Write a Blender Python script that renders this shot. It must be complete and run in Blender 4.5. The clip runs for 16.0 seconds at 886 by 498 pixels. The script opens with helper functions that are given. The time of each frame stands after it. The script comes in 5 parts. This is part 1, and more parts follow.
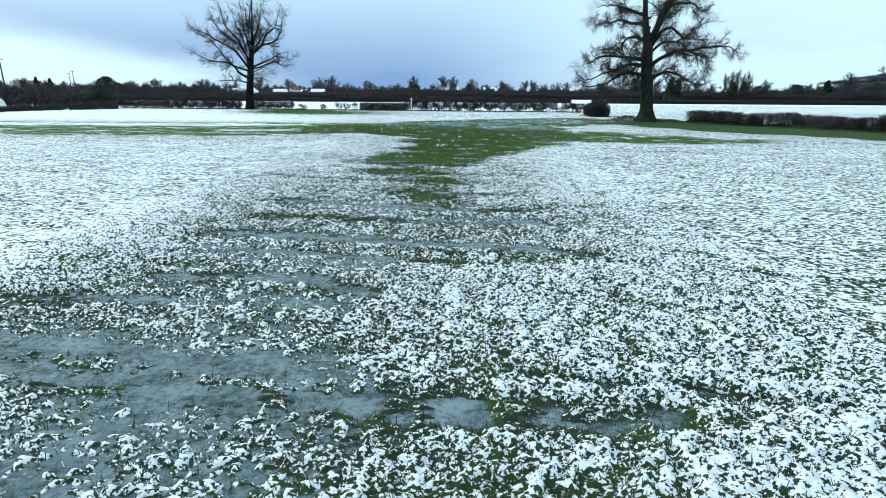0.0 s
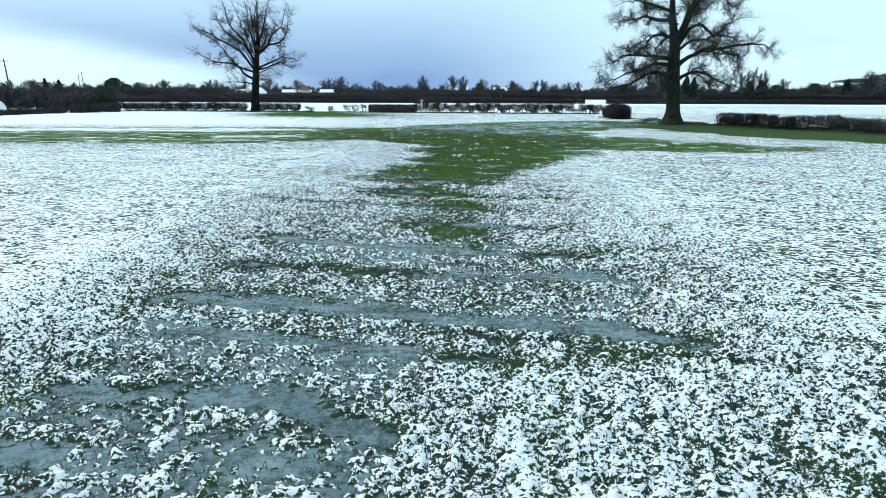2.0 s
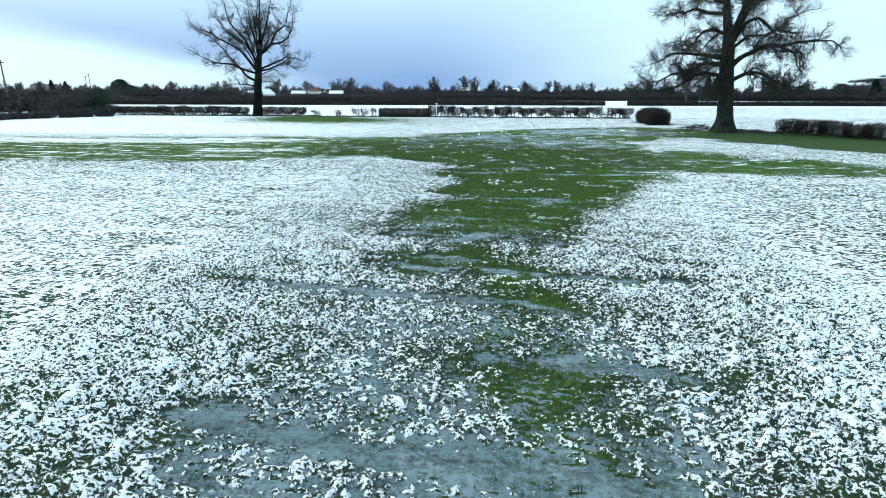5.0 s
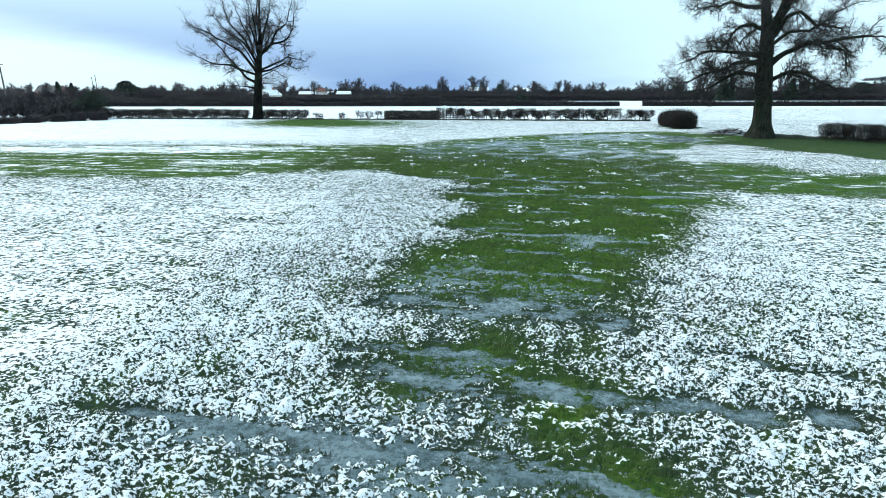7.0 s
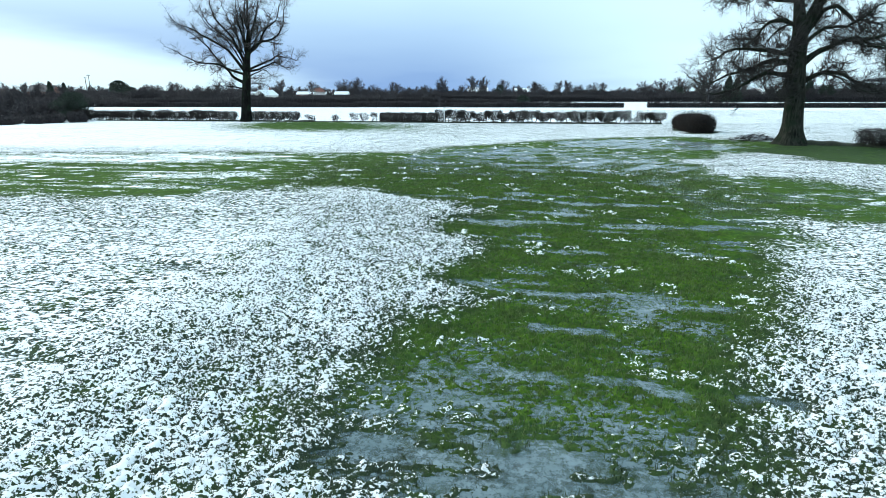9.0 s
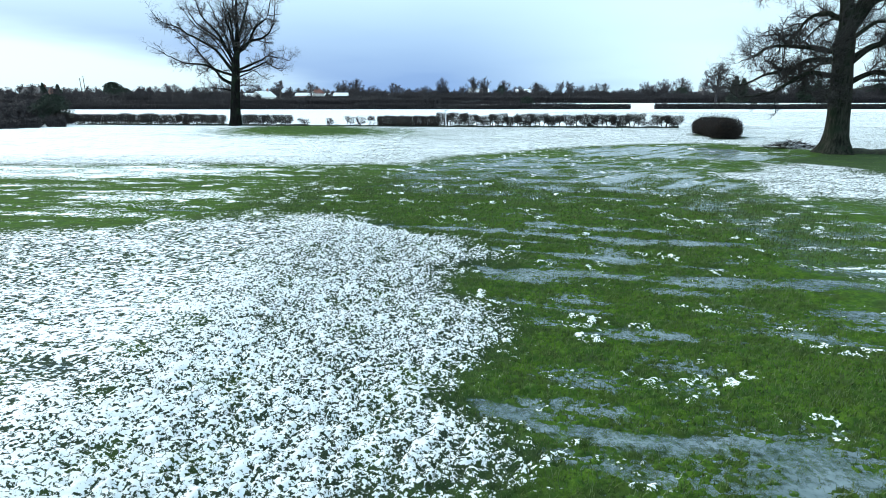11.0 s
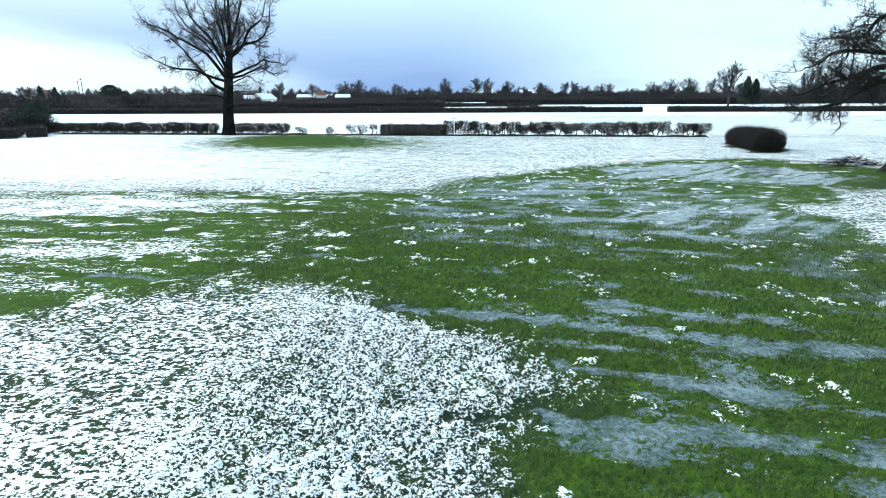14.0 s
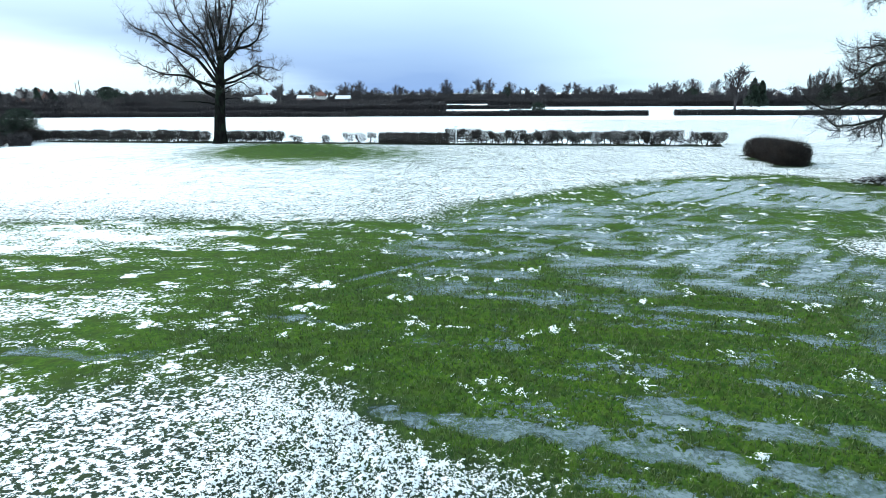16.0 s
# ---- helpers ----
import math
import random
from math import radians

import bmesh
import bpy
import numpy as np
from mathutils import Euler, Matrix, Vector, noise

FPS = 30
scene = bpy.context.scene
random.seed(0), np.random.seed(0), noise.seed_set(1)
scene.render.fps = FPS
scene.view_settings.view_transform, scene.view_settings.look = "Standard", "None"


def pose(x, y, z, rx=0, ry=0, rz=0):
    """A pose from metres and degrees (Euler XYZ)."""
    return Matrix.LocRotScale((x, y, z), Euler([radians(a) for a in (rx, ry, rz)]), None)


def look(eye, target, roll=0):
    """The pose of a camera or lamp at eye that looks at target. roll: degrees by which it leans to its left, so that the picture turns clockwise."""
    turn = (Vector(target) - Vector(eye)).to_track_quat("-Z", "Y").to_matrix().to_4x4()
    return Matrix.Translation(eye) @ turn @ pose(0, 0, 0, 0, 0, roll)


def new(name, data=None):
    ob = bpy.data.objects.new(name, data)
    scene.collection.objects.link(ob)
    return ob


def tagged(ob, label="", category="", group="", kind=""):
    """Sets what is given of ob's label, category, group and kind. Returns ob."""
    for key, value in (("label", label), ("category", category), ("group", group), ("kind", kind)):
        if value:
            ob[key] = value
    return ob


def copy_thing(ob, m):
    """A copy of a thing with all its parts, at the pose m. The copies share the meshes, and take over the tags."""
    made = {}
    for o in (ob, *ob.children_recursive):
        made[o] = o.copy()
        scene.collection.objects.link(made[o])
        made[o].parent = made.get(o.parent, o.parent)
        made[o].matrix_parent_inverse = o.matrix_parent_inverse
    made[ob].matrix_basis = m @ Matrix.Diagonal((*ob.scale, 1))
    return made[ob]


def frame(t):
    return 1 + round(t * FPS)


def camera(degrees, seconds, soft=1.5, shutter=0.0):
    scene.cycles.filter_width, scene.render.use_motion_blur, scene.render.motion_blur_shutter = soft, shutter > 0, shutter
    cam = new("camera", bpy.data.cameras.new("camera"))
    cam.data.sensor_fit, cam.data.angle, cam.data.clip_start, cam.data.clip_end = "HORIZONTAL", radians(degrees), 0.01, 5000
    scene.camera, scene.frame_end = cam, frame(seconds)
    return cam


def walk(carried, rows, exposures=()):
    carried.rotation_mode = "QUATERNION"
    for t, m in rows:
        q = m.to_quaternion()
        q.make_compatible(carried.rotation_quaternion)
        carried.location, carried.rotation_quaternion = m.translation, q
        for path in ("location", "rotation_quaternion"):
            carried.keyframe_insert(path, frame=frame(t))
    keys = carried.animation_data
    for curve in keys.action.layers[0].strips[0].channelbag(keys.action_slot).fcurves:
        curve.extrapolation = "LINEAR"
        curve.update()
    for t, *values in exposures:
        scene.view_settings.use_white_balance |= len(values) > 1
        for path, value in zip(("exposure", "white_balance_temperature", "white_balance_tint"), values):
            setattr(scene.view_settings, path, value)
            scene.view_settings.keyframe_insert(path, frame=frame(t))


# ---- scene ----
cam = camera(78.0, 16.0, soft=0.6)
PATH = [
    (0, (1.127, -5.43, 3.31), (1.106, -3.508, 2.757), 0.4),
    (0.5, (1.002, -4.799, 3.368), (0.968, -2.878, 2.813), 0.3),
    (1, (0.854, -3.881, 3.416), (0.812, -1.96, 2.861), 0.2),
    (1.5, (0.717, -2.835, 3.477), (0.67, -0.914, 2.924), 0.2),
    (2, (0.598, -1.71, 3.534), (0.545, 0.211, 2.98), 0.2),
    (2.5, (0.448, -0.563, 3.592), (0.392, 1.358, 3.038), 0.2),
    (3, (0.215, 0.646, 3.654), (0.155, 2.567, 3.101), 0.2),
    (3.5, (-0.048, 1.917, 3.674), (-0.11, 3.838, 3.122), 0.1),
    (4, (-0.264, 3.165, 3.698), (-0.329, 5.086, 3.146), 0.1),
    (6.5, (-0.862, 9.065, 4.051), (-0.982, 10.983, 3.498), -0.0),
    (7, (-0.875, 10.188, 4.071), (-0.993, 12.106, 3.518), -0.1),
    (7.5, (-0.889, 11.326, 4.112), (-1.006, 13.244, 3.559), -0.1),
    (8, (-0.961, 12.554, 4.148), (-1.077, 14.472, 3.596), -0.1),
    (8.5, (-1.064, 13.768, 4.147), (-1.179, 15.687, 3.596), 0.0),
    (9, (-1.107, 14.861, 4.156), (-1.222, 16.78, 3.604), 0.0),
    (11.5, (-1.825, 20.889, 4.381), (-1.942, 22.809, 3.832), -0.1),
    (12, (-2.102, 21.906, 4.487), (-2.22, 23.825, 3.937), -0.1),
    (12.5, (-2.286, 22.824, 4.594), (-2.407, 24.743, 4.044), -0.2),
    (13, (-2.422, 23.597, 4.758), (-2.544, 25.516, 4.207), -0.3),
    (13.5, (-2.54, 24.348, 4.918), (-2.662, 26.267, 4.368), -0.2),
    (14, (-2.599, 25.139, 5.08), (-2.725, 27.058, 4.53), -0.3),
    (14.5, (-2.668, 25.907, 5.266), (-2.795, 27.825, 4.716), -0.3),
    (15, (-2.733, 26.685, 5.428), (-2.86, 28.603, 4.878), -0.3),
    (15.5, (-2.754, 27.574, 5.627), (-2.882, 29.492, 5.077), -0.3),
    (16, (-2.836, 28.51, 5.852), (-2.966, 30.428, 5.302), -0.3),
]
walk(cam, [(t, look(eye, target, roll)) for t, eye, target, roll in PATH],
     exposures=[(0.0, 0.18, 6350, 8), (4.0, 0.28, 6350, 8), (9.0, 0.34, 6430, 9), (12.5, 0.42, 6450, 11), (16.0, 0.48, 6500, 12)])

# ---- sky and light ----
SUN_AZ, SUN_EL = -60.0, 32.0


def make_world():
    w = bpy.data.worlds.new("sky")
    scene.world = w
    w.use_nodes = True
    nt = w.node_tree
    N, L = nt.nodes, nt.links
    N.clear()
    out = N.new("ShaderNodeOutputWorld")
    bg = N.new("ShaderNodeBackground")
    L.new(bg.outputs[0], out.inputs[0])
    sky = N.new("ShaderNodeTexSky")
    sky.sky_type, sky.sun_disc = "NISHITA", False
    sky.sun_elevation, sky.sun_rotation = radians(SUN_EL), radians(SUN_AZ)
    sky.dust_density, sky.ozone_density = 2.0, 3.0
    gain = N.new("ShaderNodeVectorMath")
    gain.operation = "SCALE"
    gain.inputs["Scale"].default_value = 0.09
    L.new(sky.outputs[0], gain.inputs[0])
    co = N.new("ShaderNodeTexCoord")
    sep = N.new("ShaderNodeSeparateXYZ")
    L.new(co.outputs["Generated"], sep.inputs[0])

    def math(op, a, b=None, c=None):
        n = N.new("ShaderNodeMath")
        n.operation = op
        for k, v in enumerate((a, b, c)):
            if v is None:
                continue
            if isinstance(v, (int, float)):
                n.inputs[k].default_value = v
            else:
                L.new(v, n.inputs[k])
        return n.outputs[0]

    def smooth(v, lo, hi):
        n = N.new("ShaderNodeMapRange")
        n.interpolation_type = "SMOOTHSTEP"
        n.inputs["From Min"].default_value, n.inputs["From Max"].default_value = lo, hi
        L.new(v, n.inputs["Value"])
        return n.outputs[0]

    # a sheet of cloud: the direction laid out on a plane overhead, so that it flattens towards the horizon
    lift = math("ADD", math("MAXIMUM", sep.outputs[2], 0.0), 0.10)
    flat = N.new("ShaderNodeCombineXYZ")
    L.new(math("DIVIDE", sep.outputs[0], lift), flat.inputs[0])
    L.new(math("DIVIDE", sep.outputs[1], lift), flat.inputs[1])
    n1 = N.new("ShaderNodeTexNoise")
    n1.inputs["Scale"].default_value, n1.inputs["Detail"].default_value, n1.inputs["Roughness"].default_value = 0.22, 5.0, 0.5
    L.new(flat.outputs[0], n1.inputs["Vector"])
    az = math("ARCTAN2", sep.outputs[0], sep.outputs[1])
    el = math("ARCSINE", sep.outputs[2])
    # the rain cloud that stands low over the far side of the fields, brighter sky on both sides
    wob = math("MULTIPLY_ADD", math("SUBTRACT", n1.outputs[0], 0.5), 0.5, az)
    edge = math("MULTIPLY_ADD", smooth(el, 0.0, 0.16), -0.55, -0.42)
    bank = math("MULTIPLY", smooth(math("SUBTRACT", wob, edge), -0.10, 0.22), math("SUBTRACT", 1.0, smooth(wob, -0.12, 0.42)))
    low = math("SUBTRACT", 1.0, smooth(math("MULTIPLY_ADD", n1.outputs[0], 0.08, el), 0.03, 0.29))
    bank = math("MULTIPLY", bank, low)
    grey = math("MULTIPLY", smooth(n1.outputs[0], 0.45, 0.75), 0.35)
    dark = math("MINIMUM", math("ADD", bank, grey), 1.0)
    ramp = N.new("ShaderNodeMix")
    ramp.data_type = "RGBA"
    L.new(dark, ramp.inputs["Factor"])
    ramp.inputs["A"].default_value = (0.685, 0.95, 1.08, 1)
    ramp.inputs["B"].default_value = (0.215, 0.38, 0.68, 1)
    mix = N.new("ShaderNodeMix")
    mix.data_type = "RGBA"
    mix.inputs["Factor"].default_value = 0.9
    L.new(gain.outputs[0], mix.inputs["A"])
    L.new(ramp.outputs["Result"], mix.inputs["B"])
    L.new(mix.outputs["Result"], bg.inputs[0])
    bg.inputs[1].default_value = 1.0


make_world()
sun = new("sun", bpy.data.lights.new("sun", "SUN"))
sun.data.energy, sun.data.angle, sun.data.color = 1.5, radians(16), (1.0, 0.985, 0.96)
a, e = radians(SUN_AZ), radians(SUN_EL)
sun.matrix_world = look((math.sin(a) * math.cos(e) * 50, math.cos(a) * math.cos(e) * 50, math.sin(e) * 50), (0, 0, 0))


# ---- materials ----
class Nodes:
    """Short hand for building a node material."""

    def __init__(self, name):
        self.mat = bpy.data.materials.new(name)
        self.mat.use_nodes = True
        self.nt = self.mat.node_tree
        self.bsdf = self.nt.nodes["Principled BSDF"]

    def put(self, socket, v):
        if isinstance(v, (int, float)):
            socket.default_value = v
        elif isinstance(v, tuple):
            socket.default_value = (*v, 1) if len(v) == 3 and socket.type == "RGBA" else v
        else:
            self.nt.links.new(v, socket)

    def attr(self, name):
        n = self.nt.nodes.new("ShaderNodeAttribute")
        n.attribute_name = name
        return n.outputs["Fac"]

    def place(self):
        return self.nt.nodes.new("ShaderNodeNewGeometry").outputs["Position"]

    def noise(self, scale, detail=3.0, rough=0.55, vec=None, squash=None):
        n = self.nt.nodes.new("ShaderNodeTexNoise")
        n.inputs["Scale"].default_value, n.inputs["Detail"].default_value, n.inputs["Roughness"].default_value = scale, detail, rough
        v = vec or self.place()
        if squash:
            m = self.nt.nodes.new("ShaderNodeMapping")
            m.inputs["Scale"].default_value = squash
            self.nt.links.new(v, m.inputs["Vector"])
            v = m.outputs[0]
        self.nt.links.new(v, n.inputs["Vector"])
        return n.outputs[0]

    def math(self, op, a, b=0.0, c=0.0):
        n = self.nt.nodes.new("ShaderNodeMath")
        n.operation = op
        for k, v in enumerate((a, b, c)):
            self.put(n.inputs[k], v)
        return n.outputs[0]

    def step(self, v, lo, hi, a=0.0, b=1.0):
        n = self.nt.nodes.new("ShaderNodeMapRange")
        n.interpolation_type = "SMOOTHSTEP"
        for k, x in zip(("From Min", "From Max", "To Min", "To Max"), (lo, hi, a, b)):
            self.put(n.inputs[k], x)
        self.put(n.inputs["Value"], v)
        return n.outputs[0]

    def mix(self, f, a, b):
        n = self.nt.nodes.new("ShaderNodeMix")
        n.data_type = "RGBA"
        self.put(n.inputs["Factor"], f)
        self.put(n.inputs["A"], a)
        self.put(n.inputs["B"], b)
        return n.outputs["Result"]

    def bump(self, h, strength, dist):
        n = self.nt.nodes.new("ShaderNodeBump")
        n.inputs["Strength"].default_value, n.inputs["Distance"].default_value = strength, dist
        self.put(n.inputs["Height"], h)
        self.put(self.bsdf.inputs["Normal"], n.outputs[0])

    def done(self, color, rough=0.8, **more):
        self.put(self.bsdf.inputs["Base Color"], color)
        self.put(self.bsdf.inputs["Roughness"], rough)
        for k, v in more.items():
            self.put(self.bsdf.inputs[k.replace("_", " ")], v)
        return self.mat


def mat_ground():
    m = Nodes("snowy_pasture")
    cover, near, snow, lush = m.attr("cover"), m.attr("near"), m.attr("snow"), m.attr("lush")
    fine = m.noise(34, 4, 0.7)
    clump = m.noise(11.5, 3, 0.65, squash=(0.75, 1, 1))
    u = m.step(clump, 0.38, 0.62)
    crumb = m.step(m.noise(22, 3, 0.6, squash=(0.75, 1, 1)), 0.38, 0.62)
    broad = m.step(m.noise(3.0, 3, 0.6), 0.38, 0.62)
    far_s = m.math("SUBTRACT", m.math("ADD", m.math("ADD", m.math("MULTIPLY", u, 0.72), m.math("ADD", m.math("MULTIPLY", crumb, 0.20), m.math("MULTIPLY", broad, 0.20))), cover), m.step(lush, 0, 1, 1.16, 1.12))
    own = m.math("SUBTRACT", m.math("ADD", m.math("MULTIPLY", snow, 0.8), m.math("MULTIPLY", m.math("SUBTRACT", crumb, 0.5), 0.7)), m.step(lush, 0, 1, 0.0, 0.30))
    s = m.math("ADD", m.math("MULTIPLY", own, near), m.math("MULTIPLY", far_s, m.math("SUBTRACT", 1.0, near)))
    s = m.math("MULTIPLY", s, m.math("MULTIPLY_ADD", m.math("MULTIPLY", near, m.math("SUBTRACT", 1.0, near)), 1.7, 1.0))
    s = m.math("ADD", s, m.math("MULTIPLY", m.math("SUBTRACT", fine, 0.5), m.step(lush, 0.0, 1.0, 0.5, 0.3)))
    white = m.step(s, -0.07, 0.13)
    blade = m.noise(70, 3, 0.7)
    tone = m.noise(0.9, 4, 0.6)
    patch = m.noise(6.0, 3, 0.6)
    green = m.mix(m.step(blade, 0.3, 0.7), (0.040, 0.090, 0.010), (0.115, 0.205, 0.024))
    green = m.mix(m.step(patch, 0.4, 0.65), green, (0.044, 0.100, 0.016))
    dull = m.mix(m.step(blade, 0.3, 0.7), (0.018, 0.030, 0.020), (0.060, 0.080, 0.050))
    strip = m.noise(1.1, 5, 0.7, squash=(0.35, 1.5, 1))
    green = m.mix(m.step(strip, 0.42, 0.66, 0.0, 0.55), green, (0.030, 0.066, 0.020))
    green = m.mix(m.step(m.noise(13, 3, 0.7), 0.50, 0.68, 0.0, 0.65), green, (0.020, 0.045, 0.011))
    green = m.mix(m.step(m.noise(1.7, 5, 0.7), 0.44, 0.66, 0.0, 0.7), green, (0.040, 0.058, 0.018))
    grass = m.mix(lush, dull, green)
    grass = m.mix(m.step(tone, 0.5, 0.75, 0.0, 0.55), grass, (0.066, 0.118, 0.014))
    snowc = m.mix(m.step(m.noise(9, 3, 0.6), 0.35, 0.65), (0.88, 0.91, 0.93), (0.93, 0.945, 0.955))
    m.bump(m.math("ADD", m.math("MULTIPLY", fine, 0.6), m.math("MULTIPLY", blade, 0.4)), 0.7, 0.03)
    return m.done(m.mix(white, grass, snowc), m.step(white, 0, 1, 0.95, 0.55), Specular_IOR_Level=m.step(white, 0, 1, 0.06, 0.25))


def mat_water():
    m = Nodes("standing_water")
    deep = m.attr("deep")
    slush_sheen = m.step(m.noise(1.3, 4, 0.6), 0.38, 0.70)
    m.bump(m.noise(9, 3, 0.5), 0.05, 0.02)
    # grass stands through it where it is shallow
    tufts = m.math("ADD", m.math("MULTIPLY", m.noise(2.2, 4, 0.65, squash=(0.5, 1.3, 1)), 0.8), m.math("MULTIPLY", m.noise(9, 4, 0.75), 1.2))
    clear = m.step(m.math("ADD", deep, m.math("MULTIPLY", m.math("SUBTRACT", tufts, 1.0), 2.7)), -0.05, 1.5, 0.0, 0.80)
    # pale pool colour: slush plus the bright sky's reflection, painted in
    sky_sheen = m.math("MULTIPLY", m.attr("slush_sheen"), m.step(m.noise(3.1, 4, 0.65), 0.34, 0.60, 0.35, 1.0))
    return m.done(m.mix(sky_sheen, m.mix(slush_sheen, (0.145, 0.205, 0.222), (0.26, 0.335, 0.362)), (0.52, 0.62, 0.68)), m.step(slush_sheen, 0, 1, 0.05, 0.20), IOR=1.33, Alpha=clear)


def mat_blade(name, low, high, patch=None):
    m = Nodes(name)
    r = m.nt.nodes.new("ShaderNodeNewGeometry").outputs["Random Per Island"]
    col = m.mix(r, low, high)
    if patch:
        col = m.mix(m.step(m.noise(2.4, 4, 0.65), 0.42, 0.66, 0.0, 0.75), col, patch)
        col = m.mix(m.step(m.noise(0.8, 5, 0.7, squash=(0.5, 1.4, 1)), 0.46, 0.66, 0.0, 0.7), col, (0.090, 0.120, 0.026))
    return m.done(col, 0.6, Specular_IOR_Level=0.3)


def mat_bark(name, c1, c2, scale=6.0):
    m = Nodes(name)
    n = m.noise(scale, 5, 0.65, squash=(1, 1, 0.25))
    b = m.noise(scale * 0.25, 3)
    col = m.mix(m.step(n, 0.3, 0.7), c1, c2)
    m.bump(n, 0.7, 0.04)
    return m.done(m.mix(m.step(b, 0.45, 0.7, 0.0, 0.6), col, (0.018, 0.030, 0.018)), 1.0, Specular_IOR_Level=0.05)


def mat_plain(name, c1, c2, scale=8.0, rough=0.8):
    m = Nodes(name)
    n = m.noise(scale, 4, 0.6)
    m.bump(n, 0.3, 0.01)
    return m.done(m.mix(m.step(n, 0.3, 0.7), c1, c2), rough)


GROUND, WATER = mat_ground(), mat_water()
BARK_OAK = mat_bark("oak_bark", (0.014, 0.014, 0.012), (0.050, 0.052, 0.040))
BARK_ASH = mat_bark("grey_bark", (0.004, 0.004, 0.004), (0.014, 0.013, 0.012))
TWIG = mat_plain("dark_twigs", (0.010, 0.009, 0.009), (0.030, 0.025, 0.022), 3.0)
HEDGE = mat_plain("brown_hedge_twigs", (0.010, 0.008, 0.007), (0.032, 0.022, 0.017), 1.5)
LEAF_BROWN = mat_blade("dead_brown_leaves", (0.022, 0.012, 0.009), (0.060, 0.030, 0.020))
EVERGREEN = mat_blade("dark_evergreen_leaves", (0.010, 0.020, 0.014), (0.028, 0.046, 0.028))
FAR_TWIG = mat_blade("far_brown_twigs", (0.020, 0.018, 0.021), (0.052, 0.043, 0.046))
# blue in the twig colour stands in for distance haze
HILL_WOOD_HAZED = mat_blade("hillside_twigs_haze_tint", (0.034, 0.048, 0.070), (0.060, 0.078, 0.108))
GRASS_LUSH = mat_blade("fresh_grass_blades", (0.046, 0.080, 0.022), (0.155, 0.218, 0.064), (0.038, 0.060, 0.024))
GRASS_DULL = mat_blade("wet_dark_grass_blades", (0.016, 0.032, 0.014), (0.055, 0.082, 0.034))
# earth and grass, darkened further for the shade under the hedge
BANK_EARTH_SHADE = mat_plain("bank_grass_with_shade", (0.012, 0.014, 0.008), (0.040, 0.048, 0.020), 5.0)
WOOD = mat_plain("weathered_fence_wood", (0.05, 0.045, 0.04), (0.11, 0.10, 0.09), 9.0)
WHITE = mat_plain("white_paint", (0.72, 0.74, 0.74), (0.82, 0.83, 0.82), 12.0, 0.5)
RENDERED = mat_plain("pale_house_render", (0.55, 0.53, 0.50), (0.65, 0.63, 0.60), 0.8)
BRICK = mat_plain("dull_red_brick", (0.16, 0.07, 0.05), (0.24, 0.11, 0.08), 3.0)
SLATE = mat_plain("dark_slate_roof", (0.05, 0.05, 0.055), (0.09, 0.09, 0.095), 2.0, 0.6)
TILE_RED = mat_plain("red_clay_roof", (0.17, 0.06, 0.045), (0.26, 0.10, 0.07), 2.0)
SNOW = mat_plain("roof_snow", (0.80, 0.84, 0.88), (0.88, 0.91, 0.93), 1.0, 0.6)
PANE = mat_plain("dark_window_glass", (0.02, 0.025, 0.03), (0.03, 0.035, 0.045), 0.5, 0.08)


# ---- helpers for things ----
def part(name, bm, material, parent=None, label=""):
    """One mesh object from a bmesh, or from (verts, faces), under a thing or a part."""
    me = bpy.data.meshes.new(name)
    if isinstance(bm, tuple):
        v, f = np.asarray(bm[0], dtype=np.float32), np.asarray(bm[1], dtype=np.int32)
        me.vertices.add(len(v))
        me.vertices.foreach_set("co", v.ravel())
        k = f.shape[1]
        me.loops.add(f.size)
        me.loops.foreach_set("vertex_index", f.ravel())
        me.polygons.add(len(f))
        me.polygons.foreach_set("loop_start", np.arange(0, f.size, k, dtype=np.int32))
        me.polygons.foreach_set("use_smooth", np.ones(len(f), dtype=bool))
        me.update(calc_edges=True)
    else:
        bm.to_mesh(me)
        bm.free()
    me.materials.append(material)
    ob = new(name, me)
    ob.parent = parent
    if label:
        tagged(ob, label)
    return ob


def thing(name, m, label, category, group="", kind=""):
    ob = new(name)
    ob.matrix_world = m
    return tagged(ob, label, category, group, kind)


TABLES = {}


def field(x, y, size, seed):
    """Smooth random field, about -1 to 1, with lumps of the given size in metres."""
    if seed not in TABLES:
        a = np.random.default_rng(seed).random((256, 256), dtype=np.float32) * np.float32(2 * np.pi)
        TABLES[seed] = (np.cos(a).ravel(), np.sin(a).ravel())
    gx, gy = TABLES[seed]
    x, y = np.asarray(x, float) / size, np.asarray(y, float) / size
    ix, iy = np.floor(x), np.floor(y)
    fx, fy = (x - ix).astype(np.float32), (y - iy).astype(np.float32)
    ix, iy = ix.astype(np.int64), iy.astype(np.int64)
    sx, sy = fx * fx * fx * (fx * (6 * fx - 15) + 10), fy * fy * fy * (fy * (6 * fy - 15) + 10)
    total = []
    for dx in (0, 1):
        for dy in (0, 1):
            i = (((ix + dx) & 255) << 8) | ((iy + dy) & 255)
            total.append(gx[i] * (fx - dx) + gy[i] * (fy - dy))
    a, b, c, d = total
    return 1.5 * ((a * (1 - sy) + b * sy) * (1 - sx) + (c * (1 - sy) + d * sy) * sx)


